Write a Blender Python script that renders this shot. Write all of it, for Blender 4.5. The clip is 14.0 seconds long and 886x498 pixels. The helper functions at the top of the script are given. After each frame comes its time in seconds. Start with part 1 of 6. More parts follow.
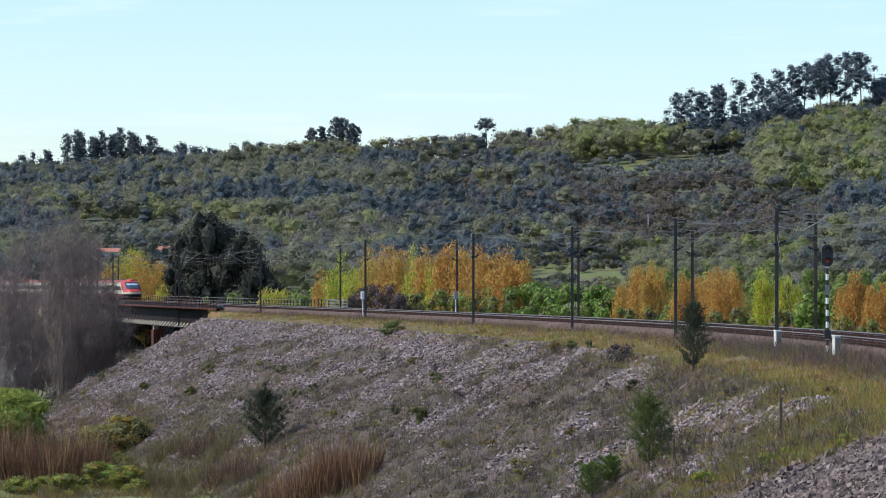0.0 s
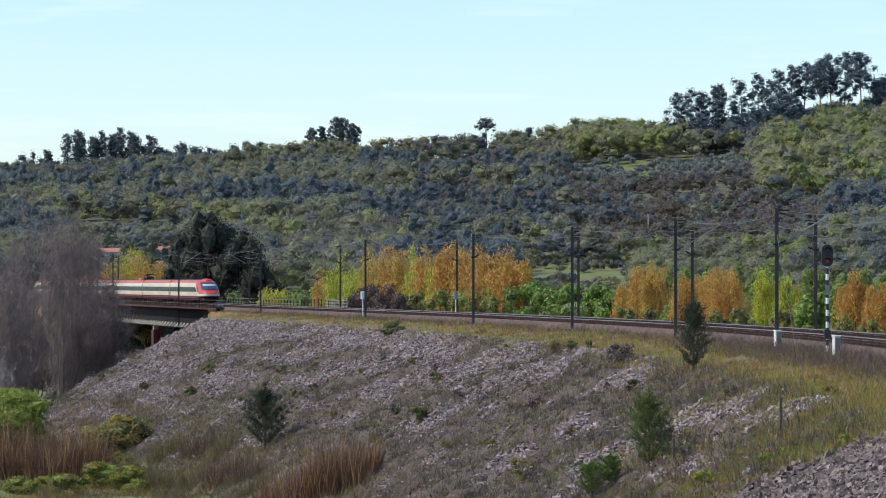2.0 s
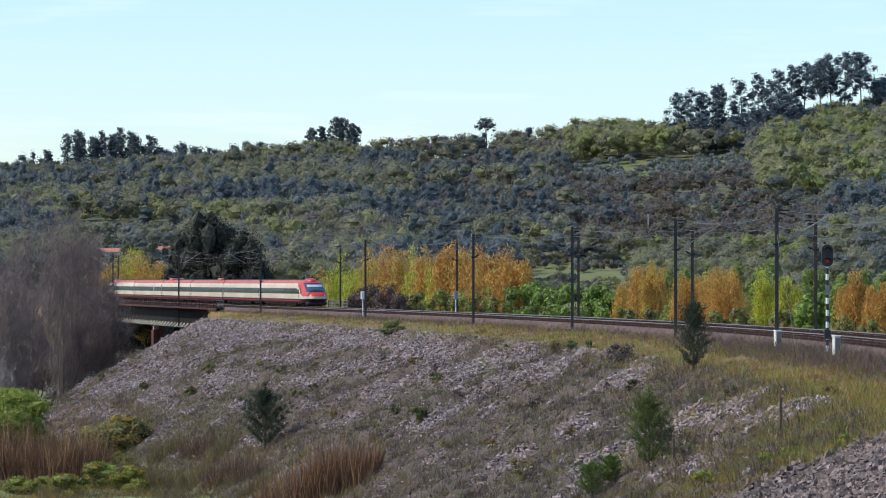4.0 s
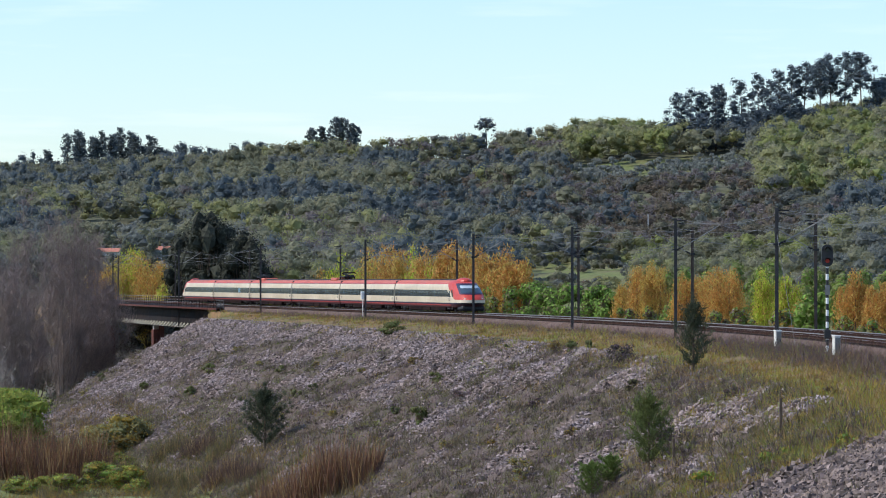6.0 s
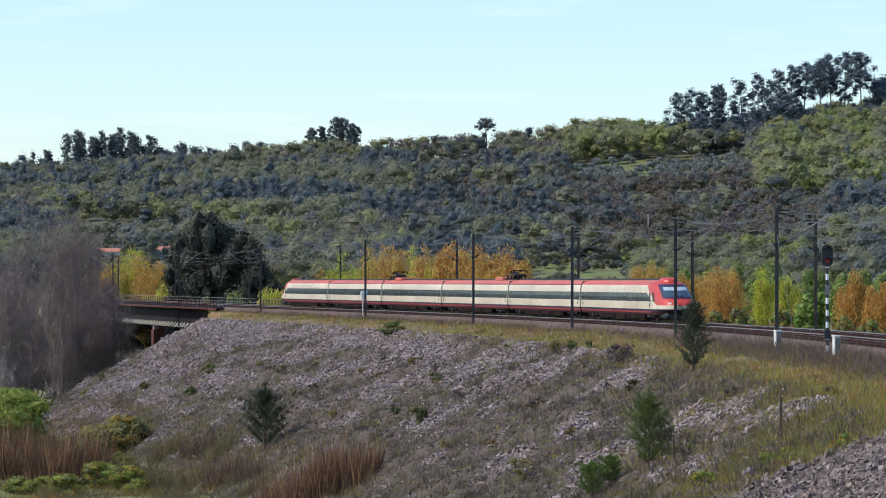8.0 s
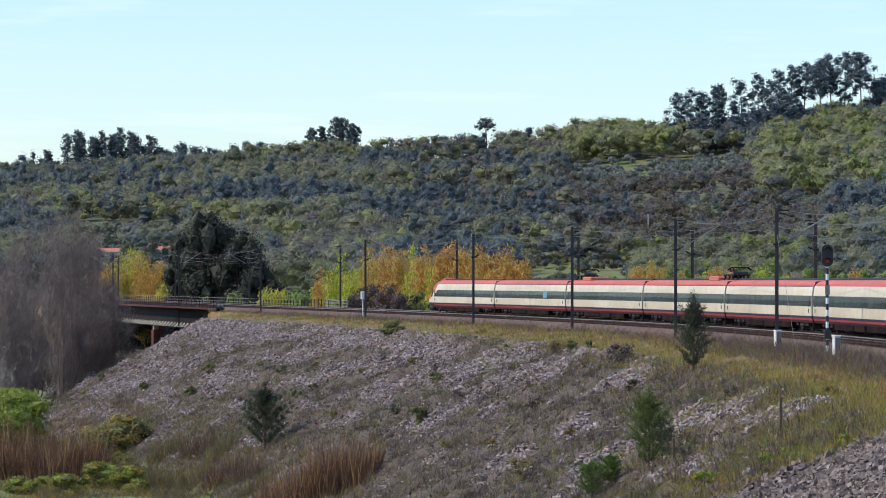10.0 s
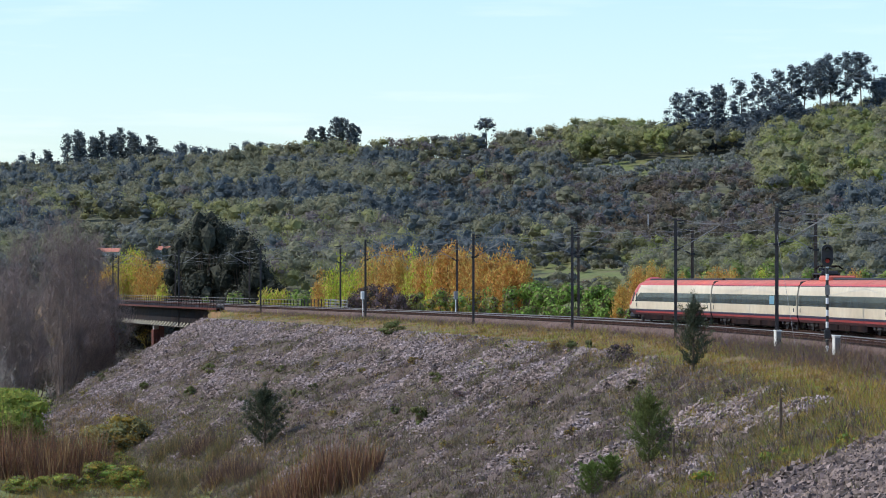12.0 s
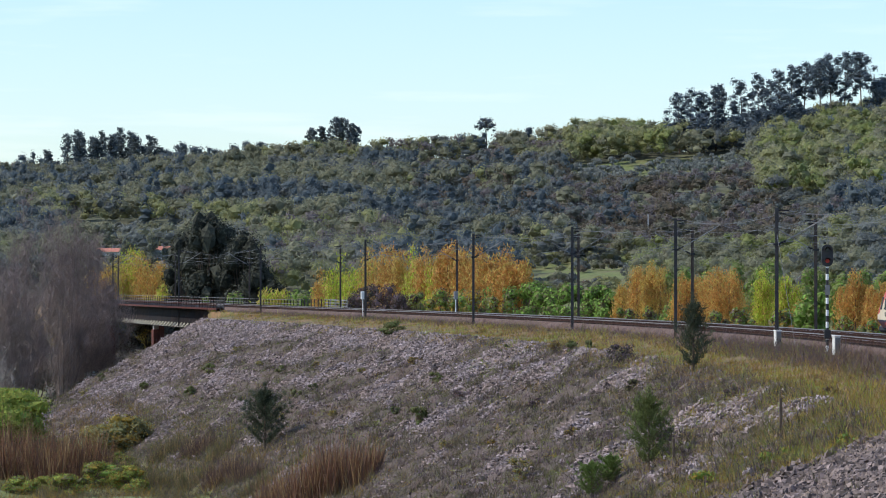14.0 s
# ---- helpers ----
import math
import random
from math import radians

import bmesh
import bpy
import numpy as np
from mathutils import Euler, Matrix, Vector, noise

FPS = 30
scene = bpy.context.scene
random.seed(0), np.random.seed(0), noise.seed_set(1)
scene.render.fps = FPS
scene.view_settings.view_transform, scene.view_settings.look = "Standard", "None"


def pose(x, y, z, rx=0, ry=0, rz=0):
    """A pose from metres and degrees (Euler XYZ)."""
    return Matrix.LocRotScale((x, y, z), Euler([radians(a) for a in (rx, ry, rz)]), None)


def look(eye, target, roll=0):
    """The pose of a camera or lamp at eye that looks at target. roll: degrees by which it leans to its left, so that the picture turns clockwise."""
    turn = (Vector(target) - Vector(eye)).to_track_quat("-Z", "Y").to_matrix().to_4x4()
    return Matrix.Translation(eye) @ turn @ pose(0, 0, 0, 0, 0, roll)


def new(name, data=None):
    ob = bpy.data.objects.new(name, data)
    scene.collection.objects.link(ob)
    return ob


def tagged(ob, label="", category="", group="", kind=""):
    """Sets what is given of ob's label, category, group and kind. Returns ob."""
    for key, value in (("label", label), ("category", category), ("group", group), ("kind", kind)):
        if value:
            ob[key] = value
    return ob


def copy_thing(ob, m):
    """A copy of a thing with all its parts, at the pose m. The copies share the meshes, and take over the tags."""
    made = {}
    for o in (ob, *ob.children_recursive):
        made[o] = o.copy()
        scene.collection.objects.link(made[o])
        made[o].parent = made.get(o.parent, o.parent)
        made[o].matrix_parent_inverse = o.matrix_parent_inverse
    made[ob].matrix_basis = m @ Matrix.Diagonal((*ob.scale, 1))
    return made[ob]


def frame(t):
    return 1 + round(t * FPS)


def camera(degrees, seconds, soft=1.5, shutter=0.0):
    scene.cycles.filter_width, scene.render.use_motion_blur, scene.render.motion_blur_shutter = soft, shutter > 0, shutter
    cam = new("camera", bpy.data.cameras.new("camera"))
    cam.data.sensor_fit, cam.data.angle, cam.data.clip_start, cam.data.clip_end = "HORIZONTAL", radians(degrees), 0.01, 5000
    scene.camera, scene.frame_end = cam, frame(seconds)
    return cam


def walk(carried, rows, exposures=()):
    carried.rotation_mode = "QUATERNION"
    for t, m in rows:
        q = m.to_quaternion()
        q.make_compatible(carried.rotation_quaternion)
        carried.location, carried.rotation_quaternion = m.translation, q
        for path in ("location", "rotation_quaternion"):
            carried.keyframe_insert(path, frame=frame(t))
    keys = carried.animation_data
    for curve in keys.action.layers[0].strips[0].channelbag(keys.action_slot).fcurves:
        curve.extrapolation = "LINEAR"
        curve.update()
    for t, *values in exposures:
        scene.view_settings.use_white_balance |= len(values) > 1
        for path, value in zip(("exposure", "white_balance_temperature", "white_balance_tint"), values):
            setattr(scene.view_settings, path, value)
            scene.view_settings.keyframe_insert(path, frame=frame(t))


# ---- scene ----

# ---- camera ----
EYE = (0.0, 0.0, 3.12)
cam = camera(15.135, 14.0, soft=1.0)
walk(cam, [(0.0, pose(*EYE, 90.536)), (14.0, pose(*EYE, 90.536))])

# ---- daylight ----
SUN_AZ, SUN_EL = radians(-97), radians(45)      # from +y, negative towards -x
world = bpy.data.worlds.new("sky")
scene.world = world
world.use_nodes = True
wn = world.node_tree.nodes
sky = wn.new("ShaderNodeTexSky")
sky.sky_type = "NISHITA"
sky.sun_disc = False
sky.sun_elevation, sky.sun_rotation = SUN_EL, SUN_AZ
sky.air_density, sky.dust_density, sky.ozone_density = 1.0, 0.5, 2.0
tint = wn.new("ShaderNodeMix")
tint.data_type, tint.blend_type = "RGBA", "MULTIPLY"
tint.inputs[0].default_value = 1.0
tint.inputs[7].default_value = (0.9, 1.0, 1.14, 1)
world.node_tree.links.new(sky.outputs[0], tint.inputs[6])
# faint drawn-out streaks of high cloud
wco = wn.new("ShaderNodeTexCoord")
wmap = wn.new("ShaderNodeMapping")
wmap.inputs["Scale"].default_value = (9, 9, 90)
wmap.inputs["Rotation"].default_value = (0.0, 0.05, 0.0)
wnoise = wn.new("ShaderNodeTexNoise")
wnoise.inputs["Scale"].default_value, wnoise.inputs["Detail"].default_value = 1.6, 5
wramp = wn.new("ShaderNodeMapRange")
wramp.inputs[1].default_value, wramp.inputs[2].default_value, wramp.inputs[4].default_value = 0.58, 0.75, 0.14
veil = wn.new("ShaderNodeMix")
veil.data_type = "RGBA"
veil.inputs[7].default_value = (7.5, 7.6, 7.7, 1)
wl = world.node_tree.links
wl.new(wco.outputs["Generated"], wmap.inputs[0])
wl.new(wmap.outputs[0], wnoise.inputs["Vector"])
wl.new(wnoise.outputs["Fac"], wramp.inputs[0])
wl.new(wramp.outputs[0], veil.inputs[0])
wl.new(tint.outputs[2], veil.inputs[6])
wl.new(veil.outputs[2], wn["Background"].inputs[0])
wn["Background"].inputs[1].default_value = 0.15
sun = new("sun", bpy.data.lights.new("sun", "SUN"))
sun.data.energy, sun.data.angle, sun.data.color = 3.15, radians(0.53), (1.0, 0.95, 0.86)
sun_way = Vector((math.sin(SUN_AZ) * math.cos(SUN_EL), math.cos(SUN_AZ) * math.cos(SUN_EL), math.sin(SUN_EL)))
sun.matrix_world = look(sun_way * 300, (0, 0, 0))
scene.view_settings.exposure = 0.22


# ---- materials ----
def surface(name, colour, rough=0.7, metal=0.0, vary=0.25, scale=3.0, bump=0.0, second=None, island=0.0, spec=0.5, leaf=0.0, obj=0.0):
    """Principled surface: base colour broken by two scales of noise, optional second colour in patches,
    island: brightness change from piece to piece, leaf: share of light that passes through."""
    m = bpy.data.materials.new(name)
    m.use_nodes = True
    nt = m.node_tree
    nd, lk = nt.nodes, nt.links
    bsdf = nd["Principled BSDF"]
    bsdf.inputs["Roughness"].default_value = rough
    bsdf.inputs["Metallic"].default_value = metal
    bsdf.inputs["Specular IOR Level"].default_value = spec
    co = nd.new("ShaderNodeTexCoord")
    big = nd.new("ShaderNodeTexNoise")
    big.inputs["Scale"].default_value = scale * 0.12
    big.inputs["Detail"].default_value = 4
    fine = nd.new("ShaderNodeTexNoise")
    fine.inputs["Scale"].default_value = scale
    fine.inputs["Detail"].default_value = 6
    for n in (big, fine):
        lk.new(co.outputs["Object"], n.inputs["Vector"])
    ramp = nd.new("ShaderNodeMapRange")
    ramp.inputs[1].default_value, ramp.inputs[2].default_value = 0.42, 0.6
    lk.new(big.outputs["Fac"], ramp.inputs[0])
    mix = nd.new("ShaderNodeMix")
    mix.data_type = "RGBA"
    lk.new(ramp.outputs[0], mix.inputs[0])
    mix.inputs[6].default_value = (*colour, 1)
    mix.inputs[7].default_value = (*(second or [c * (1 - vary * 0.6) for c in colour]), 1)
    val = nd.new("ShaderNodeMapRange")
    val.inputs[1].default_value, val.inputs[2].default_value = 0.25, 0.75
    val.inputs[3].default_value, val.inputs[4].default_value = 1 - vary, 1 + vary
    lk.new(fine.outputs["Fac"], val.inputs[0])
    last = val.outputs[0]
    for amount, node, out in ((island, "ShaderNodeNewGeometry", "Random Per Island"), (obj, "ShaderNodeObjectInfo", "Random")):
        if amount:
            src = nd.new(node)
            rng = nd.new("ShaderNodeMapRange")
            rng.inputs[3].default_value, rng.inputs[4].default_value = 1 - amount, 1 + amount
            lk.new(src.outputs[out], rng.inputs[0])
            mul = nd.new("ShaderNodeMath")
            mul.operation = "MULTIPLY"
            lk.new(last, mul.inputs[0])
            lk.new(rng.outputs[0], mul.inputs[1])
            last = mul.outputs[0]
    scl = nd.new("ShaderNodeVectorMath")
    scl.operation = "SCALE"
    lk.new(mix.outputs[2], scl.inputs[0])
    lk.new(last, scl.inputs["Scale"])
    lk.new(scl.outputs[0], bsdf.inputs["Base Color"])
    if bump:
        b = nd.new("ShaderNodeBump")
        b.inputs["Strength"].default_value = bump
        b.inputs["Distance"].default_value = 0.1
        lk.new(fine.outputs["Fac"], b.inputs["Height"])
        lk.new(b.outputs[0], bsdf.inputs["Normal"])
    if leaf:
        tr = nd.new("ShaderNodeBsdfTranslucent")
        lk.new(scl.outputs[0], tr.inputs[0])
        ms = nd.new("ShaderNodeMixShader")
        ms.inputs[0].default_value = leaf
        lk.new(bsdf.outputs[0], ms.inputs[1])
        lk.new(tr.outputs[0], ms.inputs[2])
        lk.new(ms.outputs[0], nd["Material Output"].inputs[0])
    return m


def foliage(name, colour, second=None, leaf=0.3, island=0.35, scale=0.5, vary=0.25):
    return surface(name, colour, 0.75, 0, vary, scale, 0, second, island, 0.2, leaf)


M = {
    "white": surface("train_white", (0.68, 0.575, 0.425), 0.4, 0, 0.1, 1.5, second=(0.58, 0.475, 0.34)),
    "red": surface("train_red", (0.53, 0.055, 0.036), 0.42, 0, 0.1, 1.5),
    "roof_red": surface("roof_red", (0.6, 0.13, 0.085), 0.7, 0, 0.2, 1.2, second=(0.48, 0.14, 0.1)),
    "maroon": surface("maroon", (0.075, 0.028, 0.03), 0.45, 0, 0.15, 2),
    "skirt": surface("skirt_red", (0.45, 0.075, 0.07), 0.5, 0, 0.2, 2),
    "navy": surface("navy", (0.03, 0.025, 0.06), 0.4, 0, 0.15, 2),
    "glass_dark": surface("tinted_glass", (0.035, 0.045, 0.047), 0.18, 0, 0.1, 0.8),
    "glass_blue": surface("windscreen_glass", (0.05, 0.08, 0.11), 0.04, 0, 0.1, 0.8),
    "pane": surface("window_pane", (0.04, 0.058, 0.066), 0.14, 0, 0.2, 0.8, obj=0.5),
    "blind_and_sheen": surface("blue_blind", (0.1, 0.24, 0.34), 0.3, 0, 0.1, 2),
    # bluish grey that stands for sky mirrored in the windscreen
    "sky_sheen": surface("painted_sky_sheen", (0.42, 0.5, 0.55), 0.3, 0, 0.1, 2),
    "under": surface("underframe", (0.014, 0.008, 0.008), 0.95, 0, 0.35, 4, second=(0.03, 0.015, 0.012), spec=0.1),
    "bogie": surface("bogie_steel", (0.06, 0.045, 0.04), 0.65, 0.2, 0.3, 5),
    "rubber": surface("gangway_rubber", (0.018, 0.018, 0.02), 0.8, 0, 0.2, 3),
    "dark": surface("dark_metal", (0.03, 0.03, 0.033), 0.6, 0.3, 0.2, 4),
    "lamp": surface("headlamp", (0.85, 0.85, 0.8), 0.15, 0, 0.05, 4),
    "mast_rust": surface("mast_rust", (0.1, 0.075, 0.062), 0.85, 0, 0.35, 3, second=(0.075, 0.06, 0.055), spec=0.2),
    "mast": surface("mast_steel", (0.055, 0.05, 0.05), 0.7, 0.1, 0.3, 3, second=(0.04, 0.036, 0.036)),
    "mast_grey": surface("mast_galvanised", (0.3, 0.29, 0.28), 0.6, 0.3, 0.25, 3),
    "wire": surface("wire", (0.17, 0.17, 0.18), 0.5, 0.4, 0.1, 3),
    "contact": surface("wire_copper", (0.12, 0.12, 0.12), 0.5, 0.4, 0.1, 3),
    "rail_top": surface("rail_head", (0.34, 0.32, 0.31), 0.4, 0.5, 0.1, 4),
    "rail_side": surface("rail_rust", (0.05, 0.025, 0.018), 0.9, 0, 0.3, 6, spec=0.1),
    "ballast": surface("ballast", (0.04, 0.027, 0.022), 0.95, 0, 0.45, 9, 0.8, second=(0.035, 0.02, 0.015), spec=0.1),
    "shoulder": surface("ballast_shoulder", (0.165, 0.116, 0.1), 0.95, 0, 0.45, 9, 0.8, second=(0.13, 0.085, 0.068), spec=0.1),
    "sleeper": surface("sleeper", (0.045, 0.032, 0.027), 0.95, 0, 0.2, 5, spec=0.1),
    "stone": surface("riprap_stone", (0.262, 0.21, 0.204), 0.9, 0, 0.35, 2.5, 0.5, second=(0.222, 0.165, 0.145), island=0.65),
    "heap": surface("crushed_stone", (0.15, 0.115, 0.107), 0.9, 0, 0.35, 3, 0.5, second=(0.18, 0.135, 0.115), island=0.7),
    "stone_near": surface("riprap_stone_near", (0.13, 0.105, 0.1), 0.9, 0, 0.35, 3, 0.5, second=(0.18, 0.14, 0.12), obj=0.55),
    "bark": surface("bark", (0.12, 0.085, 0.06), 0.9, 0, 0.3, 8, 0.5),
    "twig": surface("twig", (0.23, 0.175, 0.155), 0.85, 0, 0.3, 1.0, island=0.35, second=(0.185, 0.138, 0.13)),
    "twig_pale": surface("twig_pale", (0.3, 0.26, 0.23), 0.85, 0, 0.3, 1.0, island=0.3),
    "concrete": surface("concrete", (0.42, 0.4, 0.37), 0.85, 0, 0.18, 3, 0.2),
    "cabinet": surface("cabinet_white", (0.82, 0.82, 0.8), 0.5, 0, 0.06, 3),
    # plain grey on plate and chimneys; painted shade on the cabinet doors
    "grey_and_shade": surface("grey_and_shade", (0.2, 0.2, 0.19), 0.6, 0, 0.12, 3),
    "black": surface("signal_black", (0.02, 0.02, 0.022), 0.5, 0, 0.1, 3),
    # bridge steel: walkway overhang's shade put into a near-black colour
    "girder": surface("shaded_girder", (0.022, 0.02, 0.022), 0.85, 0.0, 0.3, 2, second=(0.035, 0.025, 0.024), spec=0.08),
    "rust": surface("rust_paint", (0.12, 0.04, 0.03), 0.8, 0, 0.3, 3, second=(0.08, 0.03, 0.025), spec=0.2),
    "bracket": surface("bracket_cream", (0.42, 0.37, 0.28), 0.7, 0, 0.15, 3),
    "roof_tile": surface("roof_tile", (0.52, 0.2, 0.13), 0.85, 0, 0.25, 2, 0.3),
    "plaster": surface("plaster", (0.62, 0.6, 0.56), 0.85, 0, 0.12, 1),
    "pine": foliage("pine_needles", (0.155, 0.185, 0.06), (0.12, 0.155, 0.055), 0.3),
    "pine_fresh": foliage("fresh_needles", (0.16, 0.225, 0.055), (0.12, 0.18, 0.05), 0.3),
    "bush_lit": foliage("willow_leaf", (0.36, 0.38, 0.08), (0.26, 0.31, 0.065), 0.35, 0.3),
    # ridge pines: air haze put into the needles as a pale bluish tone
    "pine_hazed": foliage("pine_hazed", (0.115, 0.145, 0.165), (0.105, 0.135, 0.165), 0.3),
    "pine_dark": foliage("pine_dark", (0.078, 0.092, 0.055), (0.062, 0.078, 0.048), 0.2),
    # hill foliage: distance haze put in by lifting and bluing these tones
    "young": foliage("spring_green", (0.31, 0.315, 0.145), (0.34, 0.34, 0.175), 0.5, 0.15),
    "olive": foliage("olive_green", (0.26, 0.26, 0.168), (0.285, 0.28, 0.188), 0.5, 0.15),
    "oak": foliage("oak_green_hazed", (0.2, 0.212, 0.185), (0.185, 0.2, 0.19), 0.5, 0.15),
    "evergreen_hazed": foliage("evergreen", (0.145, 0.175, 0.182), (0.135, 0.165, 0.18), 0.5, 0.15),
    "scrub": foliage("heath_scrub", (0.185, 0.148, 0.112), (0.15, 0.145, 0.1), 0.4, 0.15),
    "lime_far": foliage("fresh_crown", (0.3, 0.325, 0.12), (0.26, 0.3, 0.12), 0.5, 0.15),
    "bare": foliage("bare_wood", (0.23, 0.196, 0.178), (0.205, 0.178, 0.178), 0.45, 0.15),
    "cypress": foliage("dark_evergreen", (0.055, 0.058, 0.042), (0.042, 0.045, 0.032), 0.1),
    "mauve": foliage("mauve_twigs", (0.15, 0.11, 0.13), (0.13, 0.095, 0.115), 0.1),
    "silver": foliage("olive_silver", (0.225, 0.24, 0.215), (0.25, 0.265, 0.24), 0.4, 0.18),
    "orange": foliage("poplar_orange", (0.56, 0.275, 0.08), (0.48, 0.28, 0.09), 0.5, 0.25),
    "gold": foliage("poplar_gold", (0.6, 0.42, 0.12), (0.52, 0.44, 0.12), 0.5, 0.25),
    "lime": foliage("poplar_lime", (0.5, 0.56, 0.07), (0.42, 0.5, 0.08), 0.5, 0.3),
    "green": foliage("leaf_green", (0.22, 0.34, 0.07), (0.16, 0.26, 0.055), 0.35, 0.3),
    "hedge": foliage("dark_shrub", (0.05, 0.05, 0.035), (0.065, 0.05, 0.04), 0.1),
    "grass": foliage("grass_blades", (0.31, 0.225, 0.038), (0.35, 0.212, 0.048), 0.3, 0.35, 0.3),
    "grass_green": foliage("fresh_grass", (0.26, 0.325, 0.055), (0.31, 0.325, 0.07), 0.35, 0.3, 0.3),
    "straw": foliage("dry_grass", (0.42, 0.285, 0.13), (0.32, 0.215, 0.115), 0.25, 0.35, 0.3),
    "heather": foliage("dry_weeds", (0.13, 0.08, 0.07), (0.155, 0.1, 0.075), 0.15, 0.35, 0.3),
    "weed": foliage("green_weeds", (0.15, 0.15, 0.06), (0.18, 0.15, 0.08), 0.25, 0.3, 0.3),
    "reed": foliage("dry_reed", (0.25, 0.125, 0.07), (0.18, 0.092, 0.058), 0.2, 0.35, 0.6),
}


# ---- mesh helpers ----
def tris_mesh(name, verts, mats, index=None, corners=3):
    """A mesh from an (n, corners, 3) array of loose faces."""
    n = len(verts)
    me = bpy.data.meshes.new(name)
    me.vertices.add(n * corners)
    me.vertices.foreach_set("co", np.ascontiguousarray(verts, dtype=np.float32).ravel())
    me.loops.add(n * corners)
    me.loops.foreach_set("vertex_index", np.arange(n * corners, dtype=np.int32))
    me.polygons.add(n)
    me.polygons.foreach_set("loop_start", np.arange(0, n * corners, corners, dtype=np.int32))
    if index is not None:
        me.polygons.foreach_set("material_index", np.asarray(index, dtype=np.int32))
    for m in mats:
        me.materials.append(m)
    me.update(calc_edges=True)
    return me


def indexed_mesh(name, verts, faces, mats, index=None):
    """A mesh from shared vertices and faces that all have the same number of corners."""
    faces = np.asarray(faces, dtype=np.int32)
    n, c = faces.shape
    me = bpy.data.meshes.new(name)
    me.vertices.add(len(verts))
    me.vertices.foreach_set("co", np.ascontiguousarray(verts, dtype=np.float32).ravel())
    me.loops.add(n * c)
    me.loops.foreach_set("vertex_index", faces.ravel())
    me.polygons.add(n)
    me.polygons.foreach_set("loop_start", np.arange(0, n * c, c, dtype=np.int32))
    me.polygons.foreach_set("use_smooth", np.zeros(n, bool))
    if index is not None:
        me.polygons.foreach_set("material_index", np.asarray(index, dtype=np.int32))
    for m in mats:
        me.materials.append(m)
    me.update(calc_edges=True)
    return me


def part(name, bm, material, parent=None, label=""):
    """Links a bmesh as one object under a thing or a part."""
    me = bpy.data.meshes.new(name)
    bm.to_mesh(me)
    bm.free()
    for m in material if isinstance(material, (list, tuple)) else [material]:
        me.materials.append(m)
    ob = new(name, me)
    ob.parent = parent
    return tagged(ob, label)


def link(name, me, parent=None, label=""):
    ob = new(name, me)
    ob.parent = parent
    return tagged(ob, label)


def box(bm, x0, x1, y0, y1, z0, z1, m=None, bevel=0.0, mat=0):
    vs = [bm.verts.new(v) for v in ((x0, y0, z0), (x1, y0, z0), (x1, y1, z0), (x0, y1, z0), (x0, y0, z1), (x1, y0, z1), (x1, y1, z1), (x0, y1, z1))]
    fs = [bm.faces.new([vs[i] for i in q]) for q in ((3, 2, 1, 0), (4, 5, 6, 7), (0, 1, 5, 4), (1, 2, 6, 5), (2, 3, 7, 6), (3, 0, 4, 7))]
    for fc in fs:
        fc.material_index = mat
    if bevel:
        es = list({e for fc in fs for e in fc.edges})
        got = bmesh.ops.bevel(bm, geom=es, offset=bevel, segments=1, affect="EDGES")
        vs = [v for v in set(got["verts"]) | set(vs) if v.is_valid]
    if m is not None:
        bmesh.ops.transform(bm, matrix=m, verts=[v for v in vs if v.is_valid])
    return bm


def rod(bm, a, b, r, r2=None, n=6, mat=0):
    """A tapered round bar from a to b."""
    a, b = Vector(a), Vector(b)
    d = (b - a).normalized()
    u = d.orthogonal().normalized()
    w = d.cross(u)
    r2 = r if r2 is None else r2
    rings = [[bm.verts.new(p + (u * math.cos(k * math.tau / n) + w * math.sin(k * math.tau / n)) * q) for k in range(n)] for p, q in ((a, r), (b, r2))]
    fs = [bm.faces.new((rings[0][k], rings[0][(k + 1) % n], rings[1][(k + 1) % n], rings[1][k])) for k in range(n)]
    fs += [bm.faces.new(rings[0][::-1]), bm.faces.new(rings[1])]
    for fc in fs:
        fc.material_index = mat
    return bm


def empty(name, m, label, category, group="", kind=""):
    ob = new(name)
    ob.matrix_world = m
    return tagged(ob, label, category, group, kind)


rng = np.random.default_rng(7)


def unit(n):
    v = rng.normal(size=(n, 3))
    return v / np.linalg.norm(v, axis=1, keepdims=True)


def leaves(centres, size, stretch=1.0, up=None, out=None, loose=0.7):
    """Loose leaf triangles at the given centres; stretch lengthens them along their own way, up gives that way a lean."""
    n = len(centres)
    a = unit(n)
    if up is not None:
        a = a + np.asarray(up)
        a /= np.linalg.norm(a, axis=1, keepdims=True)
    b = np.cross(a, unit(n))
    if out is not None:                             # leaves lie roughly along the crown's surface
        f = out / (np.linalg.norm(out, axis=1, keepdims=True) + 1e-9) + loose * unit(n)
        a = np.cross(f, a)
        a /= np.linalg.norm(a, axis=1, keepdims=True) + 1e-9
        b = np.cross(f, a)
    b /= np.linalg.norm(b, axis=1, keepdims=True) + 1e-9
    s = (np.asarray(size) * rng.uniform(0.6, 1.4, n))[:, None]
    if np.ndim(size):
        s = (size * rng.uniform(0.6, 1.4, n))[:, None]
    return np.stack([centres - a * s * 0.5 * stretch - b * s * 0.45, centres - a * s * 0.5 * stretch + b * s * 0.45, centres + a * s * 0.6 * stretch], axis=1)


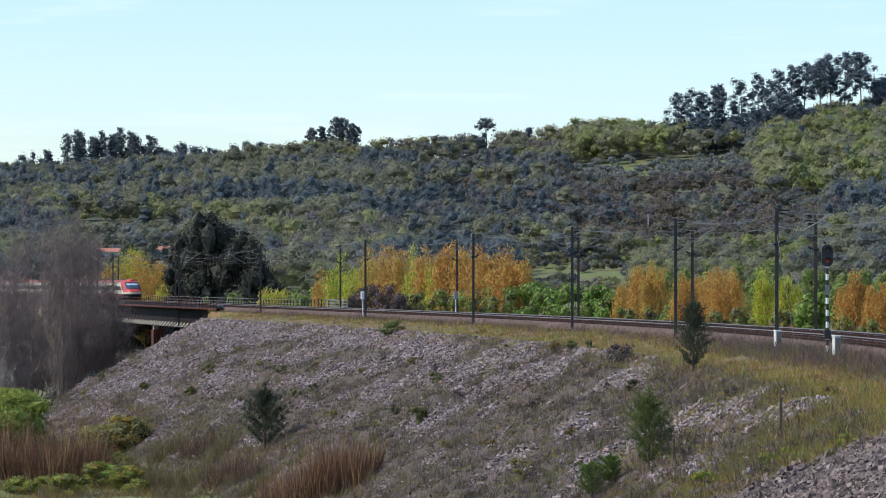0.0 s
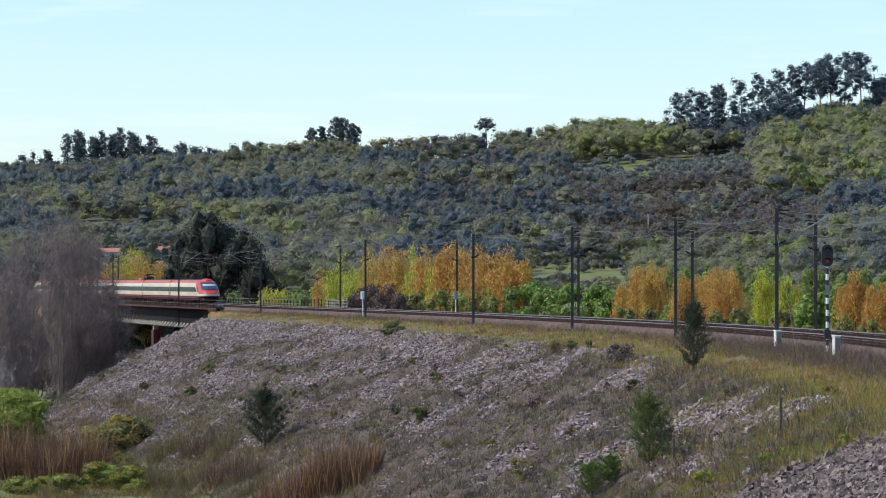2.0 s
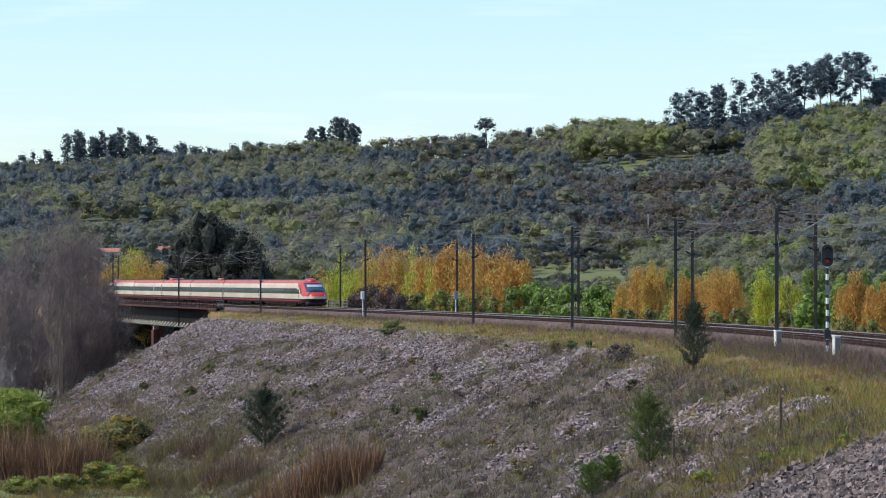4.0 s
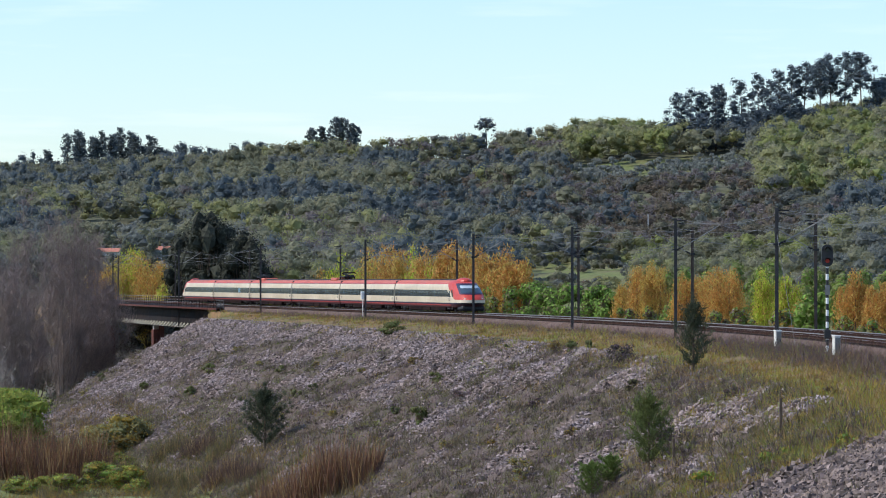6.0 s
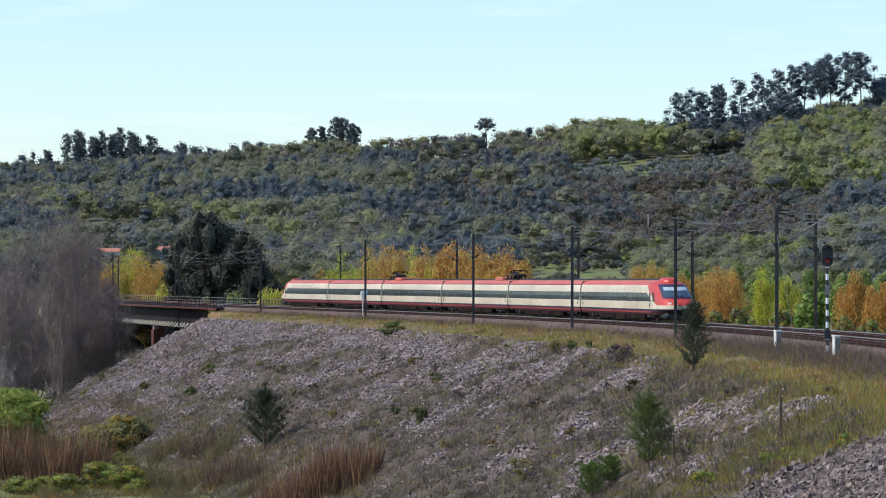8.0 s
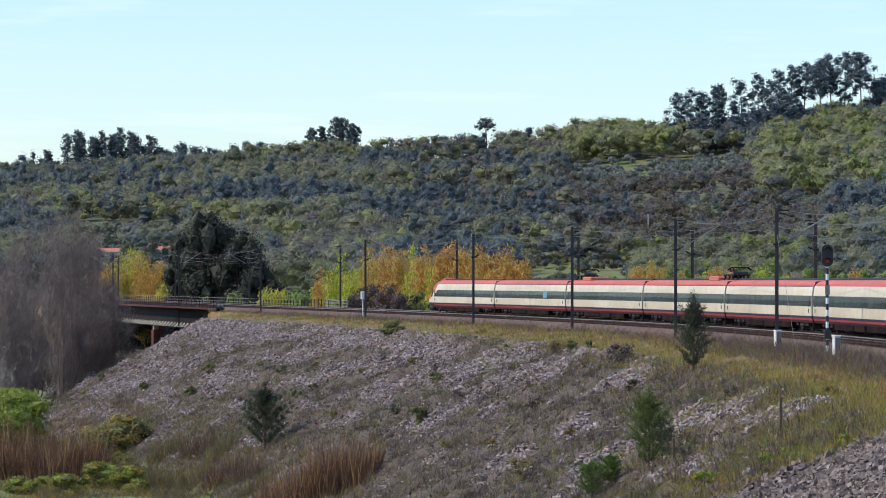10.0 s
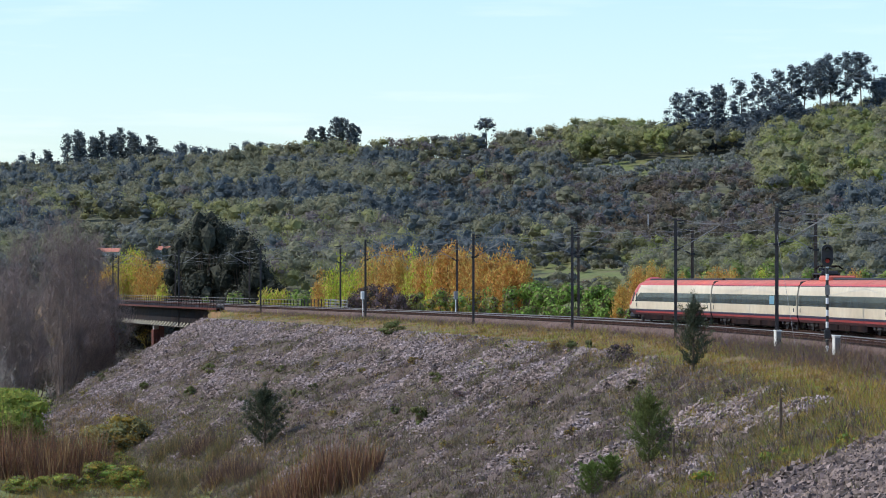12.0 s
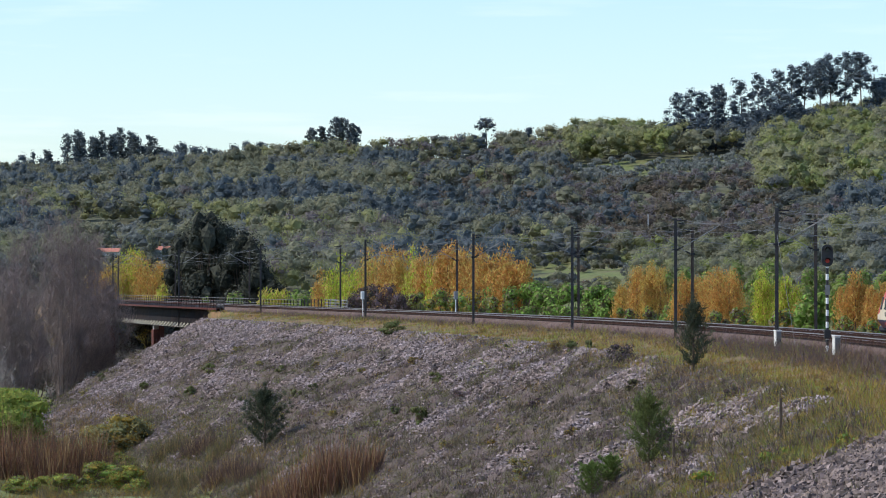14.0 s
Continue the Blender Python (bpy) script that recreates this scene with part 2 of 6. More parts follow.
PHI = (1 + 5 ** 0.5) / 2
ICO_V = np.array([(-1, PHI, 0), (1, PHI, 0), (-1, -PHI, 0), (1, -PHI, 0), (0, -1, PHI), (0, 1, PHI), (0, -1, -PHI), (0, 1, -PHI), (PHI, 0, -1), (PHI, 0, 1), (-PHI, 0, -1), (-PHI, 0, 1)]) / math.hypot(1, PHI)
ICO_F = np.array([(0, 11, 5), (0, 5, 1), (0, 1, 7), (0, 7, 10), (0, 10, 11), (1, 5, 9), (5, 11, 4), (11, 10, 2), (10, 7, 6), (7, 1, 8), (3, 9, 4), (3, 4, 2), (3, 2, 6), (3, 6, 8), (3, 8, 9), (4, 9, 5), (2, 4, 11), (6, 2, 10), (8, 6, 7), (9, 8, 1)])


def clumps(centres, radii, rough=0.25):
    """Uneven rounded masses of foliage: vertices and faces for centres (k, 3) with radii (k, 3)."""
    v, f, k = ICO_V, ICO_F, len(centres)
    p = v[None] * (1 + rough * rng.normal(size=(k, len(v), 1))) * np.asarray(radii)[:, None, :] + np.asarray(centres)[:, None, :]
    return p.reshape(-1, 3), (f[None] + (np.arange(k) * len(v))[:, None, None]).reshape(-1, 3)


def crown_mesh(name, tri, tri_index, v, f, f_index, mats):
    """A crown in one mesh: loose leaves over ragged inner masses."""
    n = len(tri)
    verts = np.concatenate([tri.reshape(-1, 3), v])
    faces = np.concatenate([np.arange(n * 3).reshape(-1, 3), f + n * 3])
    return indexed_mesh(name, verts, faces, mats, np.concatenate([tri_index, f_index]))


# ---- the line: curve of the railway in plan ----
X0, Y0, TH0 = -4.693, 343.82, 2.8921          # near body side of the train at s = 0, way in radians from +y
S = np.arange(-330, 400, 1.0)
g = np.clip(S, -170, 175) / 100
turn = np.cumsum((0.2847 + 1.0392 * g + 0.275 * g ** 2 - 0.2742 * g ** 3) / 1000)
i0 = int(np.argmin(abs(S)))
A = turn - turn[i0] + TH0
PX, PY = np.cumsum(np.sin(A)), np.cumsum(np.cos(A))
PX, PY = PX - PX[i0] + X0, PY - PY[i0] + Y0
FAR, NEAR, MID = 1.46, -2.24, -0.39            # offsets of the two tracks and of their middle, to the left of travel


def on_line(s, o=0.0):
    """Plan place and heading at s metres along the line, o metres to the left of travel."""
    x, y, a = np.interp(s, S, PX), np.interp(s, S, PY), np.interp(s, S, A)
    return x - o * np.cos(a), y + o * np.sin(a), a


def line_frame(x, y):
    """For plan points: s along the line and o to the left of it."""
    x, y = np.asarray(x, float).ravel(), np.asarray(y, float).ravel()
    s, o = np.empty(len(x)), np.empty(len(x))
    k = np.arange(0, len(S), 4)
    for i in range(0, len(x), 20000):
        xx, yy = x[i:i + 20000], y[i:i + 20000]
        j = k[np.argmin((xx[:, None] - PX[k]) ** 2 + (yy[:, None] - PY[k]) ** 2, axis=1)]
        dx, dy = xx - PX[j], yy - PY[j]
        s[i:i + 20000] = S[j] + dx * np.sin(A[j]) + dy * np.cos(A[j])
        o[i:i + 20000] = -dx * np.cos(A[j]) + dy * np.sin(A[j])
    return s, o


def smooth(a, b, x):
    t = np.clip((x - a) / (b - a), 0, 1)
    return t * t * (3 - 2 * t)


def waves(x, y, scale, seed=0):
    """Cheap smooth unevenness, about -1 to 1."""
    r = np.random.default_rng(seed)
    z = 0
    for k in range(6):
        a, w, p = r.uniform(0, 6.28), r.uniform(0.6, 2.2) / scale, r.uniform(0, 6.28)
        z = z + np.sin((x * np.cos(a) + y * np.sin(a)) * w * 6.28 + p + 1.3 * np.sin((x * np.sin(a) - y * np.cos(a)) * w * 3.1 + p))
    return z / 3.2


S_AB, FLOOR = -47.0, -13.5
GRADE = 1.8


def height(x, y):
    """Ground height: formation, riprap slope, valley floor, fields and wooded hill."""
    x, y = np.asarray(x, float), np.asarray(y, float)
    shape = x.shape
    x, y = x.ravel(), y.ravel()
    s, o = line_frame(x, y)
    dn = -(o - MID)                                 # towards the valley side
    bench = -0.75 - 0.6 * smooth(5.0, 11.5, dn)
    run = np.maximum(dn - 11.5, 0)
    back = np.maximum(S_AB - s, 0)
    d = np.hypot(run, back)
    under = np.maximum(-76.0 - s, 0)                # below the bridge, behind its abutment
    rough = 0.28 * waves(x, y, 6, 3) + 0.12 * waves(x, y, 2.2, 4)
    near = np.maximum(bench - d / GRADE + rough * smooth(0.5, 4, d), FLOOR + 0.5 * waves(x, y, 40, 5))
    far = -0.75 - 2.6 * smooth(5, 14, -dn) - smooth(5, 30, under) * 9.5
    far = far + 0.4 * waves(x, y, 25, 6) * smooth(10, 20, -dn)
    z = np.where(dn > 0, near, np.where(under > 0, np.maximum(far, -0.75 - under / 1.5), far))
    z = np.where((dn > 0) & (dn < 5.5), np.maximum(-0.75 - under / 1.2, FLOOR), z)
    # far bank of the river
    z = np.maximum(z, np.minimum(-0.8, -0.8 - (np.abs(dn) - 5) / 1.8 * (np.abs(dn) > 5) - np.maximum(s + 215, 0) / 1.5))
    # wooded hill beyond the fields
    side = x / np.maximum(y, 1) * 1250
    ridge = np.interp(side, [-400, -170, -100, -50, 0, 50, 90, 170, 260, 600], [25, 37, 43, 45, 47.5, 52, 54, 64, 74, 80])
    rise = np.clip((y - 640) / 610, 0, 1) ** 1.25
    fall = 1 - 0.55 * smooth(1250, 1900, y)
    hill = (ridge + 1.8) * rise * fall + 2.5 * waves(x, y, 160, 8) * smooth(660, 900, y) + 34 * smooth(2000, 2500, y)
    hill = hill + 22 * smooth(1650, 2200, y) * smooth(-118, -150, side)
    z = np.where(y > 560, z + smooth(560, 700, y) * (np.maximum(-3.5, z) - z) + hill, z)
    # the knoll on which the camera stands
    z = z + (1.4 - z) * (1 - smooth(7, 34, np.hypot(x, y + 2)))
    return z.reshape(shape)


def ground_at(x, y):
    return float(height(np.array([x]), np.array([y]))[0])


# ---- ground: one sheet to the horizon ----
def build_ground():
    az = np.unique(np.concatenate([np.linspace(-180, -9, 40), np.linspace(-9, 9, 240), np.linspace(9, 180, 40)]))
    rad = np.concatenate([np.linspace(0.001, 60, 24)[:-1], np.linspace(60, 480, 330)[:-1], np.geomspace(480, 1400, 90)[:-1], np.geomspace(1400, 4900, 30)])
    a, r = np.meshgrid(np.radians(az), rad, indexing="ij")
    x, y = r * np.sin(a), r * np.cos(a) - 1.5 * (r < 5)
    z = height(x, y)
    v = np.stack([x, y, z], -1).reshape(-1, 3)
    n, m = a.shape
    i, j = np.meshgrid(np.arange(n - 1), np.arange(m - 1), indexing="ij")
    k = (i * m + j).ravel()
    f = np.stack([k, k + 1, k + m + 1, k + m], 1)[:, ::-1]
    c = v[f].mean(1)
    s, o = line_frame(c[:, 0], c[:, 1])
    dn = -(o - MID)
    idx = np.full(len(f), 2)
    idx[(dn > 10.5) & (c[:, 2] > FLOOR + 0.6)] = 1
    idx[(np.abs(dn) <= 10.5 + 1.5 * waves(c[:, 0], c[:, 1], 9, 11))] = 0
    idx[c[:, 1] > 640] = 3
    way = c[:, 0] / np.maximum(c[:, 1], 1)
    idx[(way > 0.036) & (way < 0.1) & (c[:, 1] > 1080) & (c[:, 1] < 1190)] = 2
    idx[(way > 0.012) & (way < 0.064) & (c[:, 1] > 640) & (c[:, 1] < 835)] = 2
    idx[(way > -0.118) & (way < -0.072) & (c[:, 1] > 830) & (c[:, 1] < 925)] = 2
    soil = surface("slope_soil", (0.115, 0.08, 0.066), 0.95, 0, 0.5, 6, 0.9, second=(0.09, 0.07, 0.046))
    verge = surface("verge_turf", (0.22, 0.13, 0.062), 0.95, 0, 0.35, 3, 0.6, second=(0.13, 0.115, 0.035))
    meadow = surface("meadow", (0.15, 0.18, 0.055), 0.95, 0, 0.35, 0.8, 0.4, second=(0.17, 0.16, 0.07))
    under = surface("woodland_floor", (0.1, 0.1, 0.06), 0.95, 0, 0.4, 0.4, 0.2, second=(0.12, 0.125, 0.065))
    me = indexed_mesh("ground", v, f, [verge, soil, meadow, under], idx)
    me.polygons.foreach_set("use_smooth", np.ones(len(f), bool))
    tagged(link("ground", me), "rough sloping ground of turf, bare soil and meadow below a wooded hill", "ground", kind="structure")


def sweep(name, s0, s1, step, o, prof, mats, z0=0.0, closed=True, mat_of=None, parent=None):
    """A profile of (offset to the left, height) swept along the line."""
    s = np.arange(s0, s1 + step / 2, step)
    k = len(prof)
    v = np.concatenate([np.stack([*on_line(s, o + p)[:2], np.full(len(s), z0 + h)], -1)[:, None] for p, h in prof], 1).reshape(-1, 3)
    i, j = np.meshgrid(np.arange(len(s) - 1), np.arange(k if closed else k - 1), indexing="ij")
    a, b = (i * k + j).ravel(), (i * k + (j + 1) % k).ravel()
    f = np.stack([a, b, b + k, a + k], 1)
    me = indexed_mesh(name, v, f, mats, None if mat_of is None else [mat_of[q] for q in j.ravel()])
    return link(name, me, parent)


def build_track():
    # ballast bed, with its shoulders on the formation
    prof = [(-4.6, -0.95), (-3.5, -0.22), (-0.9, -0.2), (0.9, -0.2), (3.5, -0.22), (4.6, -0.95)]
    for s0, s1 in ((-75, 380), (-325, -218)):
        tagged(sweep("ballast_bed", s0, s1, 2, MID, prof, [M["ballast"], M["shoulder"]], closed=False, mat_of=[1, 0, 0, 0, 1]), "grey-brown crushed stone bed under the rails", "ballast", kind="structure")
    rail = [(-0.075, -0.17), (0.075, -0.17), (0.075, -0.15), (0.01, -0.13), (0.01, -0.07), (0.036, -0.055), (0.036, -0.002), (-0.036, -0.002), (-0.036, -0.055), (-0.01, -0.07), (-0.01, -0.13), (-0.075, -0.15)]
    for o in (FAR, NEAR):
        track = empty("railway_track", Matrix(), "worn steel rails on concrete sleepers in stone ballast", "railway track", "tracks of the line", "structure")
        for g in (-0.87, 0.87):
            mo = [0] * 12
            mo[6] = mo[7 if g > 0 else 5] = 1       # polished running face and gauge side
            ob = sweep("rail", -320, 380, 2, o + g, rail, [M["rail_side"], M["rail_top"]], mat_of=mo, parent=track)
        bm = bmesh.new()
        for s in np.arange(-74, 190, 0.6):
            x, y, a = on_line(s, o)
            box(bm, -1.3, 1.3, -0.13, 0.13, -0.34, -0.175, Matrix.Translation((x, y, 0)) @ Matrix.Rotation(-a, 4, "Z"))
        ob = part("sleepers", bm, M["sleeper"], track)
        tagged(ob, "row of grey concrete sleepers", kind="stuff")


# ---- catenary masts and wires ----
MASTS = [-216.0, -164.0, -102.5, -46.2, 7.5, 52.6, 89.3, 125.0, 158.0, 196.0, 230.0]
O_NEAR, O_FAR = -5.1, 4.4


def build_mast(kind):
    """H-section mast with its hinged cantilever; local x points over the track."""
    grey = kind == "far"
    top = 7.2
    ob = empty("catenary_mast", Matrix(), "rust-grey steel overhead line mast beside the track", "mast", "overhead line masts")
    bm = bmesh.new()
    for y in (-0.095, 0.095):
        box(bm, -0.085, 0.085, y - 0.012, y + 0.012, -3.0, top)
    box(bm, -0.012, 0.012, -0.083, 0.083, -3.0, top)
    part("post", bm, M["mast_rust"] if grey else M["mast"], ob)
    reach = 2.95
    bm = bmesh.new()
    rod(bm, (0.55, 0, 5.35), (reach, 0, 6.75), 0.035)
    part("cantilever_tube", bm, M["mast_grey"], ob)
    bm = bmesh.new()
    rod(bm, (0.5, 0, 6.85), (reach, 0, 6.85), 0.022)
    part("top_tie", bm, M["mast_grey"], ob)
    bm = bmesh.new()
    rod(bm, (1.2, 0, 5.75), (reach + 0.5, 0, 5.5), 0.022)
    rod(bm, (reach + 0.4, 0, 5.5), (reach, 0, 5.33), 0.015)
    part("steady_arm", bm, M["mast_grey"], ob)
    for z, t in ((5.18, 5.35), (6.9, 6.85)):
        bm = bmesh.new()
        a, b = Vector((0.15, 0, z)), Vector((0.55, 0, t))
        rod(bm, a, b, 0.03)
        for k in range(5):
            c = a.lerp(b, 0.2 + 0.15 * k)
            rod(bm, c - (b - a) * 0.03, c + (b - a) * 0.03, 0.075, n=8)
        part("insulator", bm, M["dark"], ob, "brown ribbed insulator")
    bm = bmesh.new()
    box(bm, -0.19, 0.19, -0.17, 0.17, 5.08, 5.2)
    part("clamp", bm, M["dark"], ob)
    bm = bmesh.new()
    box(bm, -0.1, 0.75, -0.03, 0.03, 7.02, 7.1)
    part("wire_bracket", bm, M["dark"], ob)
    return ob


def build_overhead():
    near = build_mast("near")
    far = build_mast("far")
    for first, o, flip in ((near, O_NEAR, 0), (far, O_FAR, 180)):
        for k, s in enumerate(MASTS):
            x, y, a = on_line(s, o)
            z = 0.0
            m = Matrix.Translation((x, y, z)) @ Matrix.Rotation(math.pi - a + radians(flip), 4, "Z")
            if k == 0:
                first.matrix_world = m
            else:
                copy_thing(first, m)
    for o, mast_o in ((NEAR, O_NEAR), (FAR, O_FAR)):
        line = empty("overhead_line", Matrix(), "thin overhead contact line hung from the masts", "overhead line", "overhead lines")
        sgn = 1 if mast_o < 0 else -1
        for what, off, z0, sag, r, mat in (("catenary_wire", mast_o + sgn * 2.95, 6.8, 0.95, 0.010, "wire"), ("contact_wire", mast_o + sgn * 2.95, 5.3, 0.02, 0.007, "contact"), ("feeder_wire", mast_o + sgn * 0.7, 7.06, 0.7, 0.013, "wire")):
            bm = bmesh.new()
            for s0, s1 in zip(MASTS[:-1], MASTS[1:]):
                p0, p1 = on_line(s0, off)[:2], on_line(s1, off)[:2]
                last = None
                for k in range(13):
                    t = k / 12
                    p = Vector((p0[0] + (p1[0] - p0[0]) * t, p0[1] + (p1[1] - p0[1]) * t, z0 - sag * (s1 - s0) / 50 * 4 * t * (1 - t)))
                    if last:
                        rod(bm, last, p, r, n=4)
                    last = p
            part(what, bm, M[mat], line)
        bm = bmesh.new()
        off = mast_o + sgn * 2.95
        for s0, s1 in zip(MASTS[:-1], MASTS[1:]):
            p0, p1 = on_line(s0, off)[:2], on_line(s1, off)[:2]
            for k in range(1, 8):
                t = k / 8
                x, y = p0[0] + (p1[0] - p0[0]) * t, p0[1] + (p1[1] - p0[1]) * t
                rod(bm, (x, y, 5.3), (x, y, 6.8 - 0.95 * (s1 - s0) / 50 * 4 * t * (1 - t)), 0.0025, n=3)
        part("droppers", bm, M["wire"], line)


# ---- the train ----
BANDS = [(0.5, 1.33), (0.62, 1.38), (0.80, 1.44), (0.93, 1.45), (1.12, 1.456), (1.47, 1.46), (1.82, 1.452), (2.17, 1.43), (2.48, 1.39), (2.75, 1.33), (2.87, 1.25), (2.97, 1.12), (3.06, 0.9), (3.12, 0.6), (3.16, 0.0)]
NOSE_AT = {0.5: 26.8, 0.62: 27.0, 0.80: 27.35, 0.93: 27.62, 1.12: 27.65, 1.47: 27.3, 1.82: 26.75, 2.17: 26.15, 2.48: 25.6, 2.75: 25.1, 2.87: 24.8, 2.97: 24.5, 3.06: 24.1, 3.12: 23.7, 3.16: 23.3}


BANDS = [(z, float(np.interp(z, [b[0] for b in BANDS], [b[1] for b in BANDS]))) for z in [0.5, 0.62, 0.71, 0.80, 0.93] + [0.93 + 0.065 * k for k in range(1, 28)] + [2.75, 2.81, 2.87, 2.92, 2.97, 3.02, 3.06, 3.09, 3.12, 3.14, 3.16]]
NOSE = {z: float(np.interp(z, list(NOSE_AT), list(NOSE_AT.values()))) for z, _ in BANDS}


def band_colour(x, z, end):
    """0 white, 1 red, 2 roof, 3 maroon, 4 navy."""
    if end and x > 22.4:
        edge = 22.1 + (2.75 - z) * 2.1
        if z < 0.8:
            return 3
        if z < 0.93:
            return 4
        if x > edge and z > 1.22:
            return 1
        if x > edge and z > 2.9:
            return 1
        if z > 2.75:
            return 1
        return 0
    if z < 0.8:
        return 3
    if z < 0.93:
        return 4
    if z < 2.75:
        return 0
    return 1 if z < 2.87 else 2


def ring(z, w, end, length):
    """Plan outline of the body at one height, from the back round the front, half (y >= 0)."""
    if not end:
        return [(0.2, w)] + [(length * k / 4, w) for k in (1, 2, 3)] + [(length - 0.2, w)] + [(length - 0.2, w * k) for k in (0.5, 0.0)]
    xf = NOSE[z]
    x0 = xf - 2.7
    pts = [(0.2, w), (10.0, w), (19.0, w)] + [(19 + (x0 - 19) * k / 18, w) for k in range(1, 19)]
    for k in range(1, 21):
        t = k / 20 * math.pi / 2
        pts.append((x0 + (xf - x0) * math.sin(t) ** (2 / 2.1), w * math.cos(t) ** (2 / 2.9) if k < 20 else 0.0))
    return pts


def strip(bm, z0, z1, x0a, x0b, x1a, x1b, out=0.006, side=1, steps=1):
    """A flush band on the straight side between two heights, with slanted ends."""
    def wid(z):
        return float(np.interp(z, [b[0] for b in BANDS], [b[1] for b in BANDS])) + out
    rows = []
    for k in range(steps + 1):
        t = k / steps
        z = z0 + (z1 - z0) * t
        rows.append([bm.verts.new((x0a + (x0b - x0a) * t, side * wid(z), z)), bm.verts.new((x1a + (x1b - x1a) * t, side * wid(z), z))])
    for a, b in zip(rows[:-1], rows[1:]):
        q = (a[0], a[1], b[1], b[0])
        bm.faces.new(q if side < 0 else q[::-1])


def build_bogie(car, x):
    bg = part("bogie", bmesh_bogie(), M["bogie"], car)
    bg.location = (x, 0, 0)
    for wx in (-1.35, 1.35):
        for side in (-1, 1):
            bm = bmesh.new()
            rod(bm, (wx, side * 0.80, 0.45), (wx, side * 0.94, 0.45), 0.45, n=20)
            rod(bm, (wx, side * 0.94, 0.45), (wx, side * 0.97, 0.45), 0.36, 0.2, n=20)
            part("wheel", bm, M["bogie"], bg)


def bmesh_bogie():
    bm = bmesh.new()
    for side in (-1, 1):
        y = side * 1.12
        box(bm, -1.95, 1.95, y - 0.08, y + 0.08, 0.5, 0.64, bevel=0.02)
        for wx in (-1.35, 1.35):
            box(bm, wx - 0.2, wx + 0.2, y - 0.12, y + 0.12, 0.3, 0.6, bevel=0.04)
        box(bm, -0.45, 0.45, y - 0.14, y + 0.14, 0.3, 0.5, bevel=0.04)
        rod(bm, (-0.7, y, 0.28), (-0.7, y, 0.6), 0.08, n=8)
        rod(bm, (0.7, y, 0.28), (0.7, y, 0.6), 0.08, n=8)
    return bm


